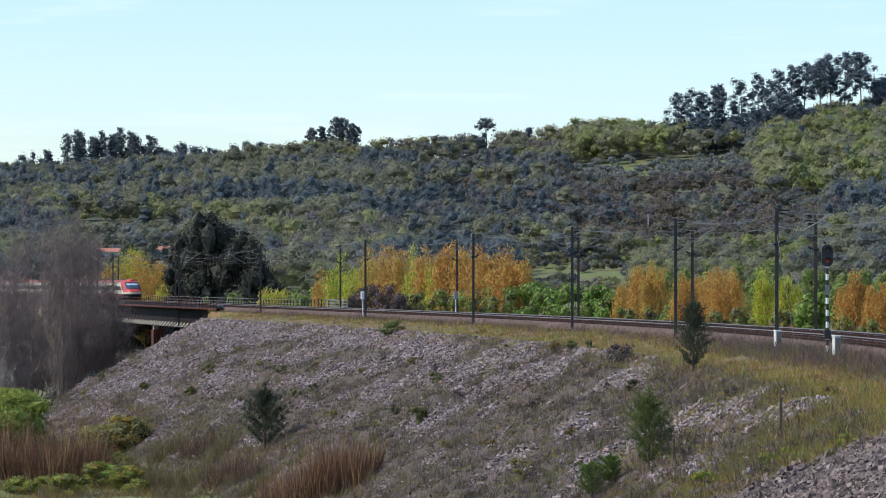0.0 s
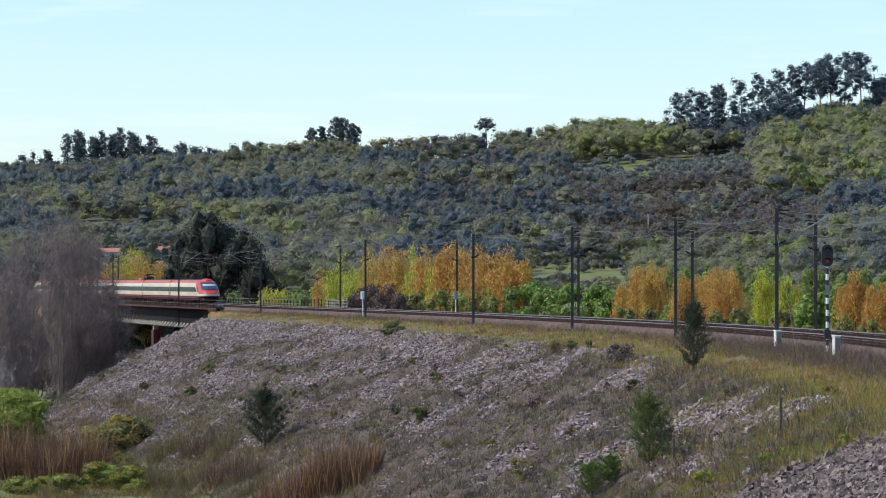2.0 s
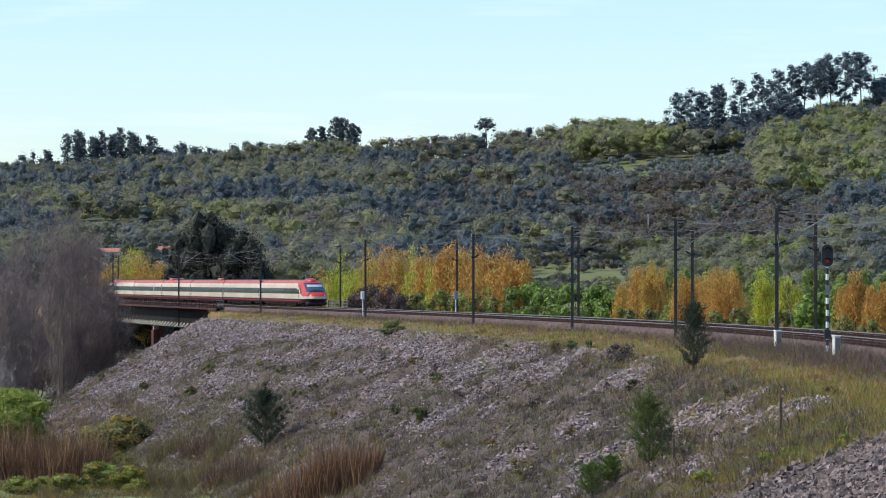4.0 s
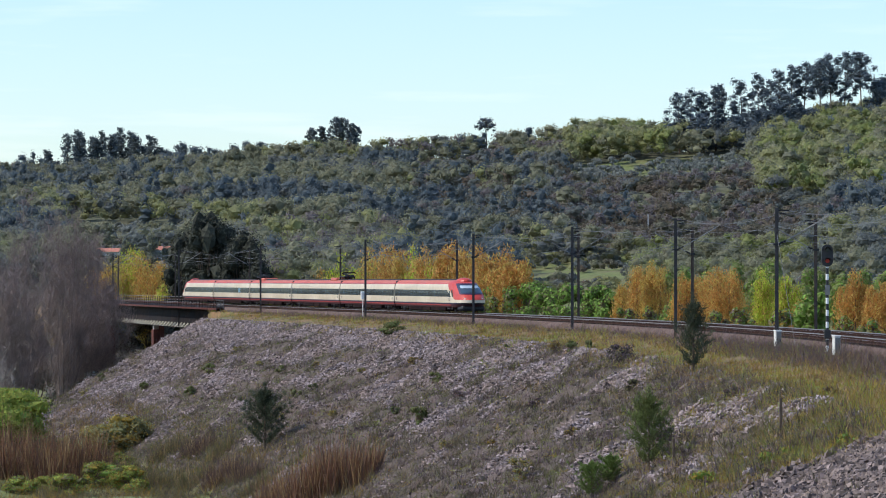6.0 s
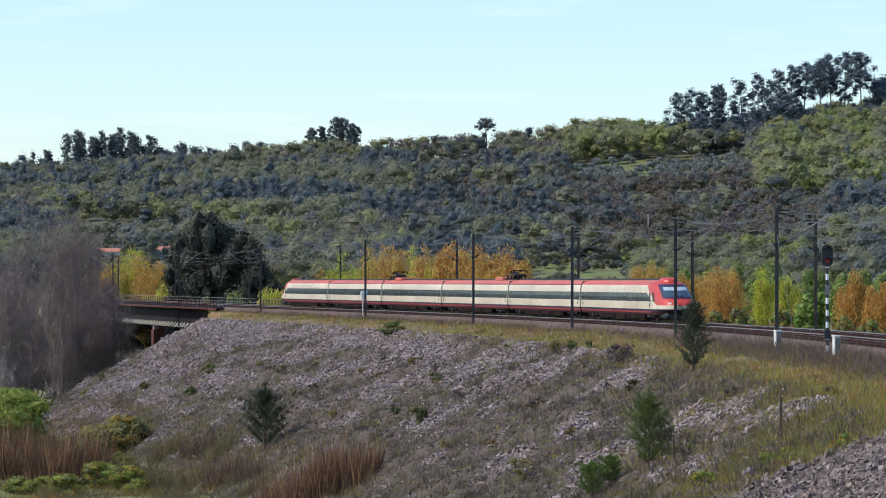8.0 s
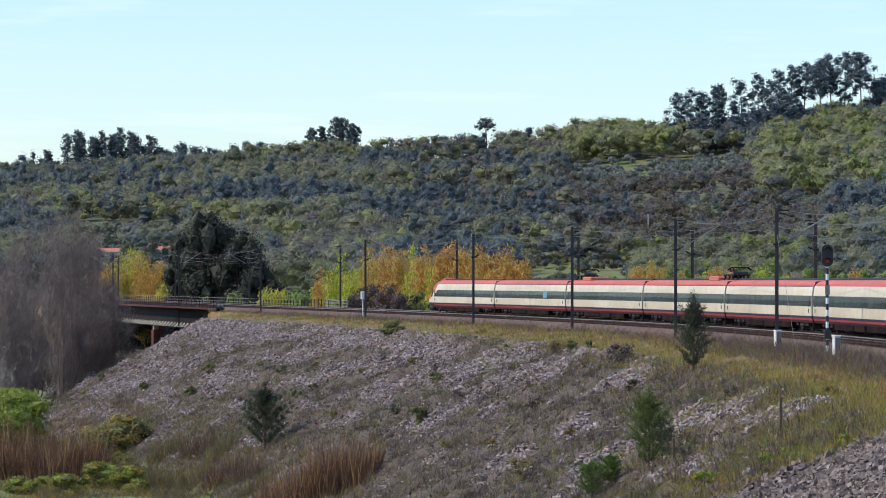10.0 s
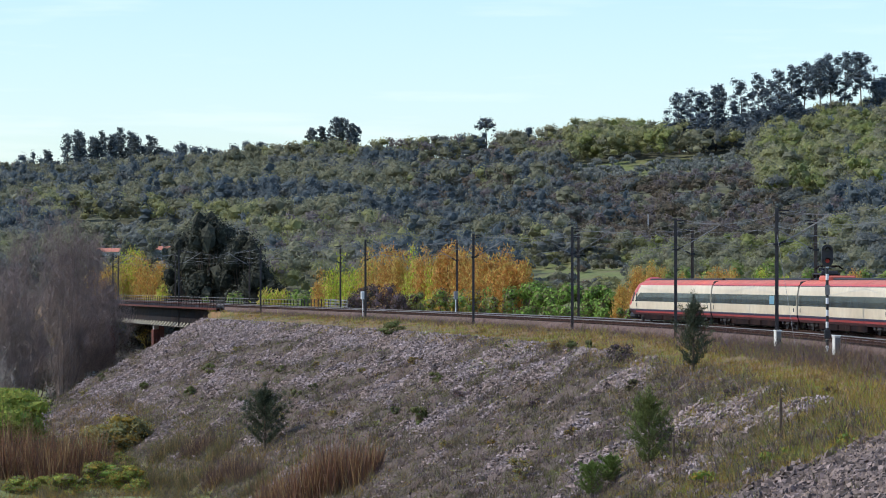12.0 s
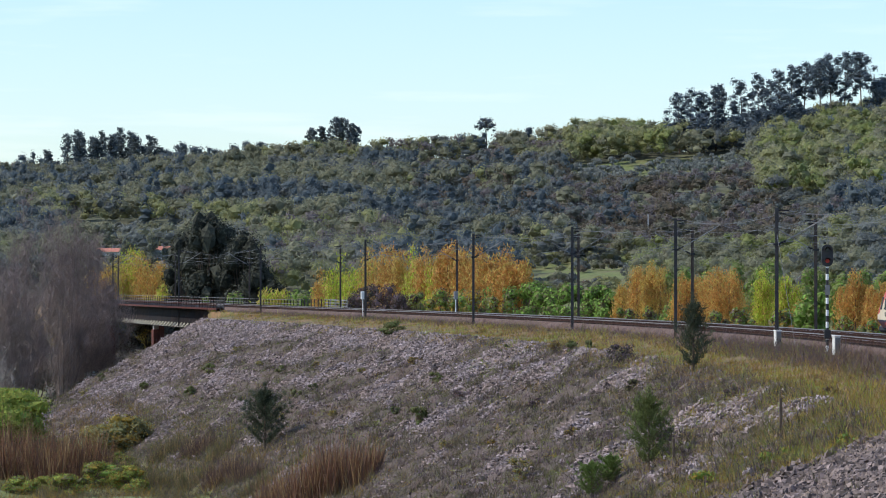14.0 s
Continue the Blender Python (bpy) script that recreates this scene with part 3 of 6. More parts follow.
def build_car(end, panto=False, blind_and_sheen=None, length=25.9):
    length = 27.65 if end else 25.9
    words = "white and red tilting express train end car with sloping nose" if end else "white and red tilting express train coach with dark window band"
    car = empty("train_car", Matrix(), words, "train", "cars of the express train")
    # shell
    bm = bmesh.new()
    rings = []
    for z, w in BANDS:
        half = ring(z, w, end, length)
        left = [bm.verts.new((x, y, z)) for x, y in half]
        right = [bm.verts.new((x, -y, z)) for x, y in half[:-1]]
        rings.append(left + right[::-1])
    for a, b in zip(rings[:-1], rings[1:]):
        n = len(a)
        for k in range(n):
            q = (a[k], b[k], b[(k + 1) % n], a[(k + 1) % n])
            try:
                f = bm.faces.new(q)
            except ValueError:
                continue
            c = f.calc_center_median()
            f.material_index = band_colour(c.x, c.z, end)
            f.smooth = True
    f = bm.faces.new(rings[0])
    f.material_index = 4
    bmesh.ops.remove_doubles(bm, verts=bm.verts, dist=0.0005)
    bmesh.ops.recalc_face_normals(bm, faces=bm.faces)
    for e in bm.edges:
        if len(e.link_faces) == 2 and e.calc_face_angle(0) > 0.6:
            e.smooth = False
    part("body", bm, [M["white"], M["red"], M["roof_red"], M["maroon"], M["navy"]], car)
    # window band with single panes
    x1a, x1b = (23.9, 22.3) if end else (length - 0.25, length - 0.25)
    for side in (-1, 1):
        bm = bmesh.new()
        strip(bm, 1.52, 2.17, 0.25, 0.25, x1a, x1b, 0.006, side, 2)
        wb = part("window_band", bm, M["glass_dark"], car, "dark tinted window band")
        n = 12
        for k in range(n):
            a = 2.0 + k * 1.62
            if a + 1.3 > min(x1a, x1b) - 0.4:
                break
            bm = bmesh.new()
            strip(bm, 1.57, 2.11, a, a, a + 1.3, a + 1.3, 0.011, side, 2)
            part("window_pane", bm, M["blind_and_sheen"] if blind_and_sheen is not None and k == blind_and_sheen else M["pane"], wb)
        for x in ((0.55, length - 1.35) if not end else (0.55, 22.9)):
            bm = bmesh.new()
            strip(bm, 0.95, 1.46, x, x, x + 0.85, x + 0.85, 0.012, side, 3)
            dr = part("door", bm, M["white"], car)
            bm = bmesh.new()
            strip(bm, 1.5, 2.12, x + 0.2, x + 0.2, x + 0.65, x + 0.65, 0.014, side, 2)
            part("door_window", bm, M["pane"], dr)
            bm = bmesh.new()
            strip(bm, 1.12, 1.38, x + 0.3, x + 0.3, x + 0.55, x + 0.55, 0.018, side, 1)
            part("step_recess", bm, M["dark"], dr)
        bm = bmesh.new()
        strip(bm, 0.66, 0.79, 0.25, 0.25, length - (4 if end else 0.1), length - (4 if end else 0.1), 0.006, side, 1)
        part("skirt_line", bm, M["skirt"], car, "thin dull red line along the skirt")
        if not end:
            # thin dark line between the white side and the red roof edge
            bm = bmesh.new()
            strip(bm, 2.72, 2.76, 0.25, 0.25, length - 0.25, length - 0.25, 0.008, side, 1)
            part("roof_edge_line", bm, M["dark"], car, "thin dark line along the roof edge")
    # rubber bellows at the coupled ends
    for x in ((0.0, 0.21),) if end else ((0.0, 0.21), (length - 0.21, length)):
        bm = bmesh.new()
        box(bm, x[0], x[1], -1.24, 1.24, 0.6, 3.05, bevel=0.06)
        part("gangway", bm, M["rubber"], car)
    # underfloor boxes
    bm = bmesh.new()
    for a, b in ((6.2, 11.5), (11.8, 15.0), (15.3, length - 6.4)):
        box(bm, a, b, -1.34, 1.34, 0.13, 0.64, bevel=0.05)
    part("underfloor_equipment", bm, M["under"], car)
    bm = bmesh.new()
    box(bm, 0.3, length - (2.2 if end else 0.3), -0.85, 0.85, 0.1, 0.64)
    part("underframe", bm, M["under"], car)
    for x in (3.6, length - (5.4 if end else 3.6)):
        build_bogie(car, x)
    # roof fittings
    bm = bmesh.new()
    box(bm, 0.4, length - (5.0 if end else 0.4), -0.55, 0.55, 3.08, 3.25, bevel=0.05)
    part("roof_duct", bm, M["dark"], car, "dark cable duct on the roof")
    if end:
        bm = bmesh.new()
        bmesh.ops.create_uvsphere(bm, u_segments=16, v_segments=10, radius=1.0, matrix=Matrix.Translation((23.3, 0, 3.0)) @ Matrix.Diagonal((1.25, 0.75, 0.36, 1)))
        part("roof_fairing", bm, M["red"], car)
        # windscreen lies on the sloping nose between two heights, in a black surround
        def nose_panel(z0, z1, reach, out):
            bm = bmesh.new()
            rows = []
            for z in np.linspace(z0, z1, 8):
                xf = float(np.interp(z, list(NOSE), list(NOSE.values())))
                w = float(np.interp(z, [b[0] for b in BANDS], [b[1] for b in BANDS]))
                row = []
                for k in range(-7, 8):
                    t = math.pi / 2 - abs(k) * reach / 7
                    x = xf - 2.7 + 2.7 * math.sin(t) ** (2 / 2.1)
                    y = math.copysign(w * max(math.cos(t), 1e-9) ** (2 / 2.9), k) if k else 0.0
                    row.append(bm.verts.new((x + out, y * 1.01, z + out * 0.75)))
                rows.append(row)
            for a, b in zip(rows[:-1], rows[1:]):
                for k in range(len(a) - 1):
                    bm.faces.new((a[k], a[k + 1], b[k + 1], b[k]))
            bmesh.ops.recalc_face_normals(bm, faces=bm.faces)
            return bm
        surround = part("windscreen", nose_panel(1.74, 2.8, 0.78, 0.02), M["navy"], car, "dark surround of the sloping windscreen")
        part("pane", nose_panel(1.86, 2.62, 0.62, 0.032), M["glass_blue"], surround, "blue-tinted windscreen glass")
        # pale strip paints the sky's reflection on the upper glass
        part("blind_and_sheen", nose_panel(2.32, 2.58, 0.55, 0.042), M["sky_sheen"], surround, "pale strip of reflected sky painted on the upper windscreen")
        bm = bmesh.new()
        for y in (-0.35, 0.35):
            rod(bm, (26.72, y * 0.3, 1.9), (26.55, y, 2.02), 0.02)
        part("wiper", bm, M["dark"], surround)
        for side in (-1, 1):
            bm = bmesh.new()
            box(bm, 26.98, 27.2, side * 0.72 - 0.2, side * 0.72 + 0.2, 1.3, 1.42, bevel=0.04)
            part("headlight", bm, M["lamp"], car, "clear headlight in the nose")
            bm = bmesh.new()
            strip(bm, 1.5, 2.2, 24.35, 23.9, 24.9, 24.3, 0.012, side, 1)
            part("cab_window", bm, M["glass_dark"], car)
        bm = bmesh.new()
        box(bm, 25.2, 27.0, -1.15, 1.15, 0.18, 0.66, bevel=0.15)
        part("snow_plough", bm, M["dark"], car)
        bm = bmesh.new()
        nose_band = [bm.verts.new((x + 0.012, y * 1.006, z)) for z in (0.95, 1.23) for x, y in ring(BANDS[7][0], 1.456, True, length)[20:] + [(x, -y) for x, y in ring(BANDS[7][0], 1.456, True, length)[20:-1]][::-1]]
        n = len(nose_band) // 2
        for k in range(n - 1):
            bm.faces.new((nose_band[k], nose_band[k + 1], nose_band[n + k + 1], nose_band[n + k]))
        part("bumper_band", bm, M["white"], car, "white band round the nose")
    if panto:
        h0 = 0.6 if panto == "rear" else length - 3.6
        bm = bmesh.new()
        for y in (-0.55, 0.55):
            rod(bm, (h0 - 0.2, y, 3.5), (h0 + 2.6, y, 3.5), 0.06)
        for x in (h0, h0 + 1.2, h0 + 2.4):
            rod(bm, (x, -0.6, 3.5), (x, 0.6, 3.5), 0.06)
        pg = part("pantograph", bm, M["dark"], car, "folded dark pantograph on insulators")
        for x in (h0, h0 + 1.2, h0 + 2.4):
            for y in (-0.5, 0.5):
                bm = bmesh.new()
                rod(bm, (x, y, 3.1), (x, y, 3.46), 0.06, n=8)
                for z in (3.16, 3.25, 3.34, 3.43):
                    rod(bm, (x, y, z - 0.025), (x, y, z + 0.025), 0.14, 0.1, n=8)
                part("insulator", bm, M["under"], pg)
        bm = bmesh.new()
        rod(bm, (h0 + 2.3, -0.3, 3.55), (h0 + 0.2, -0.12, 3.78), 0.07, 0.05)
        rod(bm, (h0 + 2.3, 0.3, 3.55), (h0 + 0.2, 0.12, 3.78), 0.07, 0.05)
        rod(bm, (h0 + 2.3, -0.5, 3.58), (h0 + 2.3, 0.5, 3.58), 0.13, n=8)
        part("lower_arm", bm, M["dark"], pg)
        bm = bmesh.new()
        rod(bm, (h0 + 0.2, 0.12, 3.8), (h0 + 2.0, 0.4, 3.95), 0.045)
        rod(bm, (h0 + 0.2, -0.12, 3.8), (h0 + 2.0, -0.4, 3.95), 0.045)
        rod(bm, (h0 + 0.15, -0.25, 3.8), (h0 + 0.15, 0.25, 3.8), 0.1, n=8)
        part("upper_arm", bm, M["dark"], pg)
        bm = bmesh.new()
        for x in (h0 + 1.85, h0 + 2.2):
            rod(bm, (x, -0.6, 3.99), (x, 0.6, 3.99), 0.045)
            for y in (-1, 1):
                rod(bm, (x, y * 0.6, 3.99), (x, y * 0.85, 3.8), 0.03)
        part("contact_head", bm, M["under"], pg)
        bm = bmesh.new()
        box(bm, h0 + 0.9, h0 + 1.6, -0.3, 0.3, 3.1, 3.62, bevel=0.08)
        part("drive_box", bm, M["under"], pg)
        for x, y, z in ((h0 - 0.7, 0.35, 3.7), (h0 + 3.2, -0.35, 3.6)):
            bm = bmesh.new()
            rod(bm, (x, y, 3.1), (x, y, z), 0.05, n=8)
            for k in range(5):
                rod(bm, (x, y, 3.18 + 0.09 * k), (x, y, 3.23 + 0.09 * k), 0.13, 0.09, n=8)
            part("lead_insulator", bm, M["under"], pg)
        bm = bmesh.new()
        b0 = 3.9 if panto == "rear" else length - 6.9
        box(bm, b0, b0 + 2.6, -0.9, 0.9, 3.0, 3.4, bevel=0.1)
        part("roof_unit", bm, M["roof_red"], car, "red roof equipment box")
    return car


LENGTHS = [27.65, 25.9, 25.9, 25.9, 25.9, 27.65]


def build_train():
    front, tail = build_car(True), build_car(True)
    plain = build_car(False)
    cars = [front, plain, build_car(False, "front"), build_car(False, "rear"), build_car(False, False, 10), tail]
    return cars


def train_front(t):
    """Place of the train's nose along the line at t seconds."""
    d = t - 7.5
    return 80.0 + 35.98 * d + 0.1036 * d * d


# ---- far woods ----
TYPES = ["young", "olive", "oak", "evergreen_hazed", "bare", "silver", "scrub", "lime_far"]


def grow_woods(x, y, z, kind, high, wide, leaf_n, leaf):
    """Many crowns at once: each a few rounded masses under a skin of leaves; kind 3 is conical, kind 4 leafless."""
    k, lobes = len(x), 5
    base = np.stack([x, y, z], -1)
    cone = kind == 3
    t = (np.arange(lobes) + 0.5) / lobes
    d = unit(k * lobes).reshape(k, lobes, 3)
    d[..., 2] = np.abs(d[..., 2]) * 1.15 - 0.5
    d[:, 0] = (0, 0, 0.55)
    c = d * np.stack([wide * 0.72, wide * 0.72, high * 0.38], -1)[:, None, :]
    c[..., 2] += (high * 0.52)[:, None]
    r = (wide[:, None] * rng.uniform(0.34, 0.58, (k, lobes)))[..., None] * np.array([1, 1, 0.8])
    up = t[None] * 0.9 + 0.06
    c[cone] = np.concatenate([rng.normal(size=(k, lobes, 2)) * (wide * 0.14)[:, None, None], (up * high[:, None])[..., None]], -1)[cone]
    rc = (wide[:, None] * (1.0 - 0.62 * t[None]) * rng.uniform(0.75, 1.15, (k, lobes)))[..., None] * np.array([1, 1, 0.0])
    rc[..., 2] = (high * 0.17)[:, None]
    r[cone] = rc[cone]
    c = c + base[:, None, :]
    r[kind == 4] *= 0.45
    v, f = clumps(c.reshape(-1, 3), r.reshape(-1, 3) * 0.6, rough=0.25)
    fi = np.repeat(kind, lobes * len(ICO_F))
    pick = rng.integers(0, lobes, (k, leaf_n))[..., None]
    o = unit(k * leaf_n).reshape(k, leaf_n, 3)
    o[..., 2] = np.where(rng.uniform(size=(k, leaf_n)) < 0.6, np.abs(o[..., 2]), o[..., 2])
    loose = np.where(kind == 4, 1.9, 1.0)[:, None, None]
    p = np.take_along_axis(c, pick, 1) + o * np.take_along_axis(r, pick, 1) * rng.uniform(0.6, 1.2, (k, leaf_n, 1)) * loose
    tri = leaves(p.reshape(-1, 3), np.full(k * leaf_n, leaf), out=o.reshape(-1, 3), loose=0.5)
    return tri, np.repeat(kind, leaf_n), v, f, fi


def build_hill_woods():
    k = 4500
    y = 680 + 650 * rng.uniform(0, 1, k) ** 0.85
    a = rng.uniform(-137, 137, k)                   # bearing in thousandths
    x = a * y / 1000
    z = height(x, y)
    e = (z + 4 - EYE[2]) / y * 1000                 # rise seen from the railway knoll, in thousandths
    patch = waves(x, y * 0.7, 110, 21) + 0.6 * waves(x, y, 45, 22)
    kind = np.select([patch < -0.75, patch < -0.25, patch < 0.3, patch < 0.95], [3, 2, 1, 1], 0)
    roll, roll2 = rng.uniform(size=k), rng.uniform(size=k)
    swap = roll2 < 0.08
    kind[swap] = rng.integers(0, 5, swap.sum())
    high, wide = rng.uniform(9, 12.5, k), rng.uniform(3.6, 5.4, k)
    drop = np.zeros(k, bool)

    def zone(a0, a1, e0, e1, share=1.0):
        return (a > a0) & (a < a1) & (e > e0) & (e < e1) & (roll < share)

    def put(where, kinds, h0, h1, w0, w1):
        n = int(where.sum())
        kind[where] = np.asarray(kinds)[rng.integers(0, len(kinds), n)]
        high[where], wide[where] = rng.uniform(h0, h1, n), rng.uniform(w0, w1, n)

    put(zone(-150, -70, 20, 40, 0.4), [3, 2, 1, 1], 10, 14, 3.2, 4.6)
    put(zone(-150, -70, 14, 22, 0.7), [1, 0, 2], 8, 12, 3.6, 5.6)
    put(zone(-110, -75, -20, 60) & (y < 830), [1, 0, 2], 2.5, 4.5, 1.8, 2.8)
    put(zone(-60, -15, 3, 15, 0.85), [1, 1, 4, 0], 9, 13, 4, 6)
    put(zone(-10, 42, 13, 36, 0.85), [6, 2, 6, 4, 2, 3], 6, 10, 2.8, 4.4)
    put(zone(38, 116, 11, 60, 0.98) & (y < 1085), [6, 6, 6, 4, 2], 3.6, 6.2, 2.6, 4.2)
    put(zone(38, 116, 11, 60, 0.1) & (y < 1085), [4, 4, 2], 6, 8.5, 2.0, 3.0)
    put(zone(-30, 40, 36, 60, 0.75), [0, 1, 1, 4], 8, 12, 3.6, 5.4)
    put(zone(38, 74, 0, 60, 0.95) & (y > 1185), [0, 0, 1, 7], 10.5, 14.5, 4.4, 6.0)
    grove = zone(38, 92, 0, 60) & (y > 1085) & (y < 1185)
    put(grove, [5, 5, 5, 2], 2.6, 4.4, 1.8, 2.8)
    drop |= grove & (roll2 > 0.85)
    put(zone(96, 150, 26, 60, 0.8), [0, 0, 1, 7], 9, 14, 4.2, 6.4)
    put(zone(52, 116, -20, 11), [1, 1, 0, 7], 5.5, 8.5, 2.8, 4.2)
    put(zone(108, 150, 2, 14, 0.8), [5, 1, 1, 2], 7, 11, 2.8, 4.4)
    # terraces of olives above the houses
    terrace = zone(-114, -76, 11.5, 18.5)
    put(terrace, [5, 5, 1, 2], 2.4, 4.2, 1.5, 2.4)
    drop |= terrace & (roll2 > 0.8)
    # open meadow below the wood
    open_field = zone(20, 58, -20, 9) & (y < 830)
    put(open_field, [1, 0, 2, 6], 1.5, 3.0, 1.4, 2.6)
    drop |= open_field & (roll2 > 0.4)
    s_ = ~drop
    x, y, z, kind, high, wide = x[s_], y[s_], z[s_], kind[s_], high[s_], wide[s_]
    # bushes on the meadow's edges, low hedges along the terraces
    m = 130
    y2, a2 = np.concatenate([rng.uniform(690, 730, m // 2), rng.uniform(806, 826, m - m // 2)]), rng.uniform(0.018, 0.06, m)
    q = 620
    y3, a3 = rng.integers(0, 7, q) * 13 + 838 + rng.normal(size=q) * 0.8, rng.uniform(-0.114, -0.076, q)
    w4 = 260
    y4, a4 = rng.uniform(1950, 2350, w4), rng.uniform(-0.16, -0.112, w4)
    w5 = 70
    y5, a5 = rng.uniform(1195, 1255, w5), rng.uniform(0.034, 0.078, w5)
    for yy, aa, kk, h, w in ((y5, a5, rng.choice([0, 1], w5), (7, 11), (3.2, 4.8)), (y2, a2, rng.choice([0, 1, 1, 2], m), (1.6, 3.2), (1.1, 2.0)), (y3, a3, rng.choice([2, 6, 1], q), (1.2, 2.0), (1.3, 2.2)), (y4, a4, np.full(w4, 3), (12, 19), (2.6, 4.2))):
        x, y, z, kind = np.concatenate([x, aa * yy]), np.concatenate([y, yy]), np.concatenate([z, height(aa * yy, yy)]), np.concatenate([kind, kk])
        high, wide = np.concatenate([high, rng.uniform(*h, len(yy))]), np.concatenate([wide, rng.uniform(*w, len(yy))])
    tri, ti, vs, fs, fi, n = [], [], [], [], [], 0
    for near, leaf_n, leaf in ((y < 840, 340, 0.42), ((y >= 840) & (y < 1050), 190, 0.54), (y >= 1050, 160, 0.64)):
        t0, t1, v, f, f1 = grow_woods(x[near], y[near], z[near], kind[near], high[near], wide[near], leaf_n, leaf)
        tri, ti, vs, fs, fi = tri + [t0], ti + [t1], vs + [v], fs + [f + n], fi + [f1]
        n += len(v)
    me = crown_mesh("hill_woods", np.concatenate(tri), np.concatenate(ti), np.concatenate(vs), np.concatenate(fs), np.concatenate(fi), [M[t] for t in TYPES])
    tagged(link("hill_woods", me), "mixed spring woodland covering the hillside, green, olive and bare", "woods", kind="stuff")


# ---- single trees ----
def limb_mesh(bm, paths):
    for pts in paths:
        for (a, ra), (b, rb) in zip(pts[:-1], pts[1:]):
            rod(bm, a, b, ra, rb, n=5)


def plant(x, y, label, category="tree", group=""):
    return empty("tree" if category == "tree" else category.replace(" ", "_"), Matrix.Translation((x, y, ground_at(x, y) - 0.15)), label, category, group)


def poplar(x, y, h, w, mats, label, n=4800, leaf=0.18, group="poplars by the line"):
    h, w = h * 1.1, w * (1.25 if y > 380 else 1.0)
    leaf, n = (leaf, n) if y > 380 else (0.095, int(n * 1.5))
    n = int(n * min(1.6, 0.8 + h * w / 60))
    ob = plant(x, y, label, group=group)
    bm = bmesh.new()
    pts, stems = [], 17
    paths = []
    for k in range(stems):
        a, r = rng.uniform(0, 6.28), w * 0.5 * rng.uniform(0.1, 1.0) ** 0.6
        tip = Vector((math.cos(a) * r, math.sin(a) * r, h * (1 - 0.6 * (r / (w * 0.5)) * rng.uniform(0.1, 1.0)) * rng.uniform(0.86, 1.0)))
        foot = Vector((math.cos(a) * r * 0.25, math.sin(a) * r * 0.25, 0))
        knee = foot.lerp(tip, 0.35) + Vector((math.cos(a) * r * 0.25, math.sin(a) * r * 0.25, 0))
        paths.append([(foot, 0.09), (knee, 0.05), (tip, 0.01)])
        q = n // stems
        t = rng.uniform(0.12, 1.0, q)
        c = np.outer(1 - t, np.array(knee)) + np.outer(t, np.array(tip))
        low = t < 0.25
        spread = (0.07 + 0.13 * (1 - t))[:, None] * w
        c = c + rng.normal(size=(q, 3)) * spread * np.array([1, 1, 0.9])
        c[low, 2] *= rng.uniform(0.3, 1, low.sum())
        pts.append(c)
    limb_mesh(bm, paths)
    part("trunk", bm, M["bark"], ob)
    c = np.concatenate(pts)
    c[:, 2] = np.clip(c[:, 2], 0.3, None)
    me = tris_mesh("crown", leaves(c, leaf * 1.12, stretch=1.8, up=(0, 0, 1.2)), [M[m] for m in mats], rng.integers(0, len(mats), len(c)))
    link("crown", me, ob)
    return ob


def broadleaf(x, y, h, w, mats, label, n=2600, leaf=0.32, lobes=14, low=0.1, category="tree", group="", core=0.62):
    ob = plant(x, y, label, category, group)
    bm = bmesh.new()
    cs = []
    paths = [[(Vector((0, 0, 0)), 0.02 * h + 0.03), (Vector((0, 0, h * 0.4)), 0.012 * h + 0.02)]]
    for k in range(lobes):
        d = unit(1)[0]
        c = Vector((d[0] * w * 0.34, d[1] * w * 0.34, h * (low + (1 - low) * (0.5 + 0.36 * d[2]))))
        cs.append((c, rng.uniform(0.14, 0.26)))
        paths.append([(Vector((0, 0, h * 0.25)), 0.008 * h + 0.012), (c, 0.01)])
    limb_mesh(bm, paths)
    part("trunk", bm, M["bark"], ob)
    out = []
    for c, r in cs:
        q = n // lobes
        p = unit(q) * (rng.uniform(0.3, 1, (q, 1)) ** 0.45) * np.array([w * r, w * r, min(h * r * 0.75, w * r * 1.7)])
        out.append(p + np.array(c))
    away = np.concatenate([p - np.array(c) for p, (c, r) in zip(out, cs)])
    c = np.concatenate(out)
    c[:, 2] = np.clip(c[:, 2], 0.1, None)
    v, f = clumps([c for c, r in cs], [(w * r, w * r, min(h * r * 0.75, w * r * 1.7)) for c, r in cs])
    inner = rng.integers(0, len(mats), lobes).repeat(len(ICO_F))
    ends = np.repeat(np.array([c for c, r in cs]), len(ICO_V), 0)
    v = ends + (v - ends) * core
    v[:, 2] = np.clip(v[:, 2], 0.02, None)
    me = crown_mesh("crown", leaves(c, leaf, out=away, loose=0.45), rng.integers(0, len(mats), len(c)), v, f, inner, [M[m] for m in mats])
    link("crown", me, ob)
    return ob


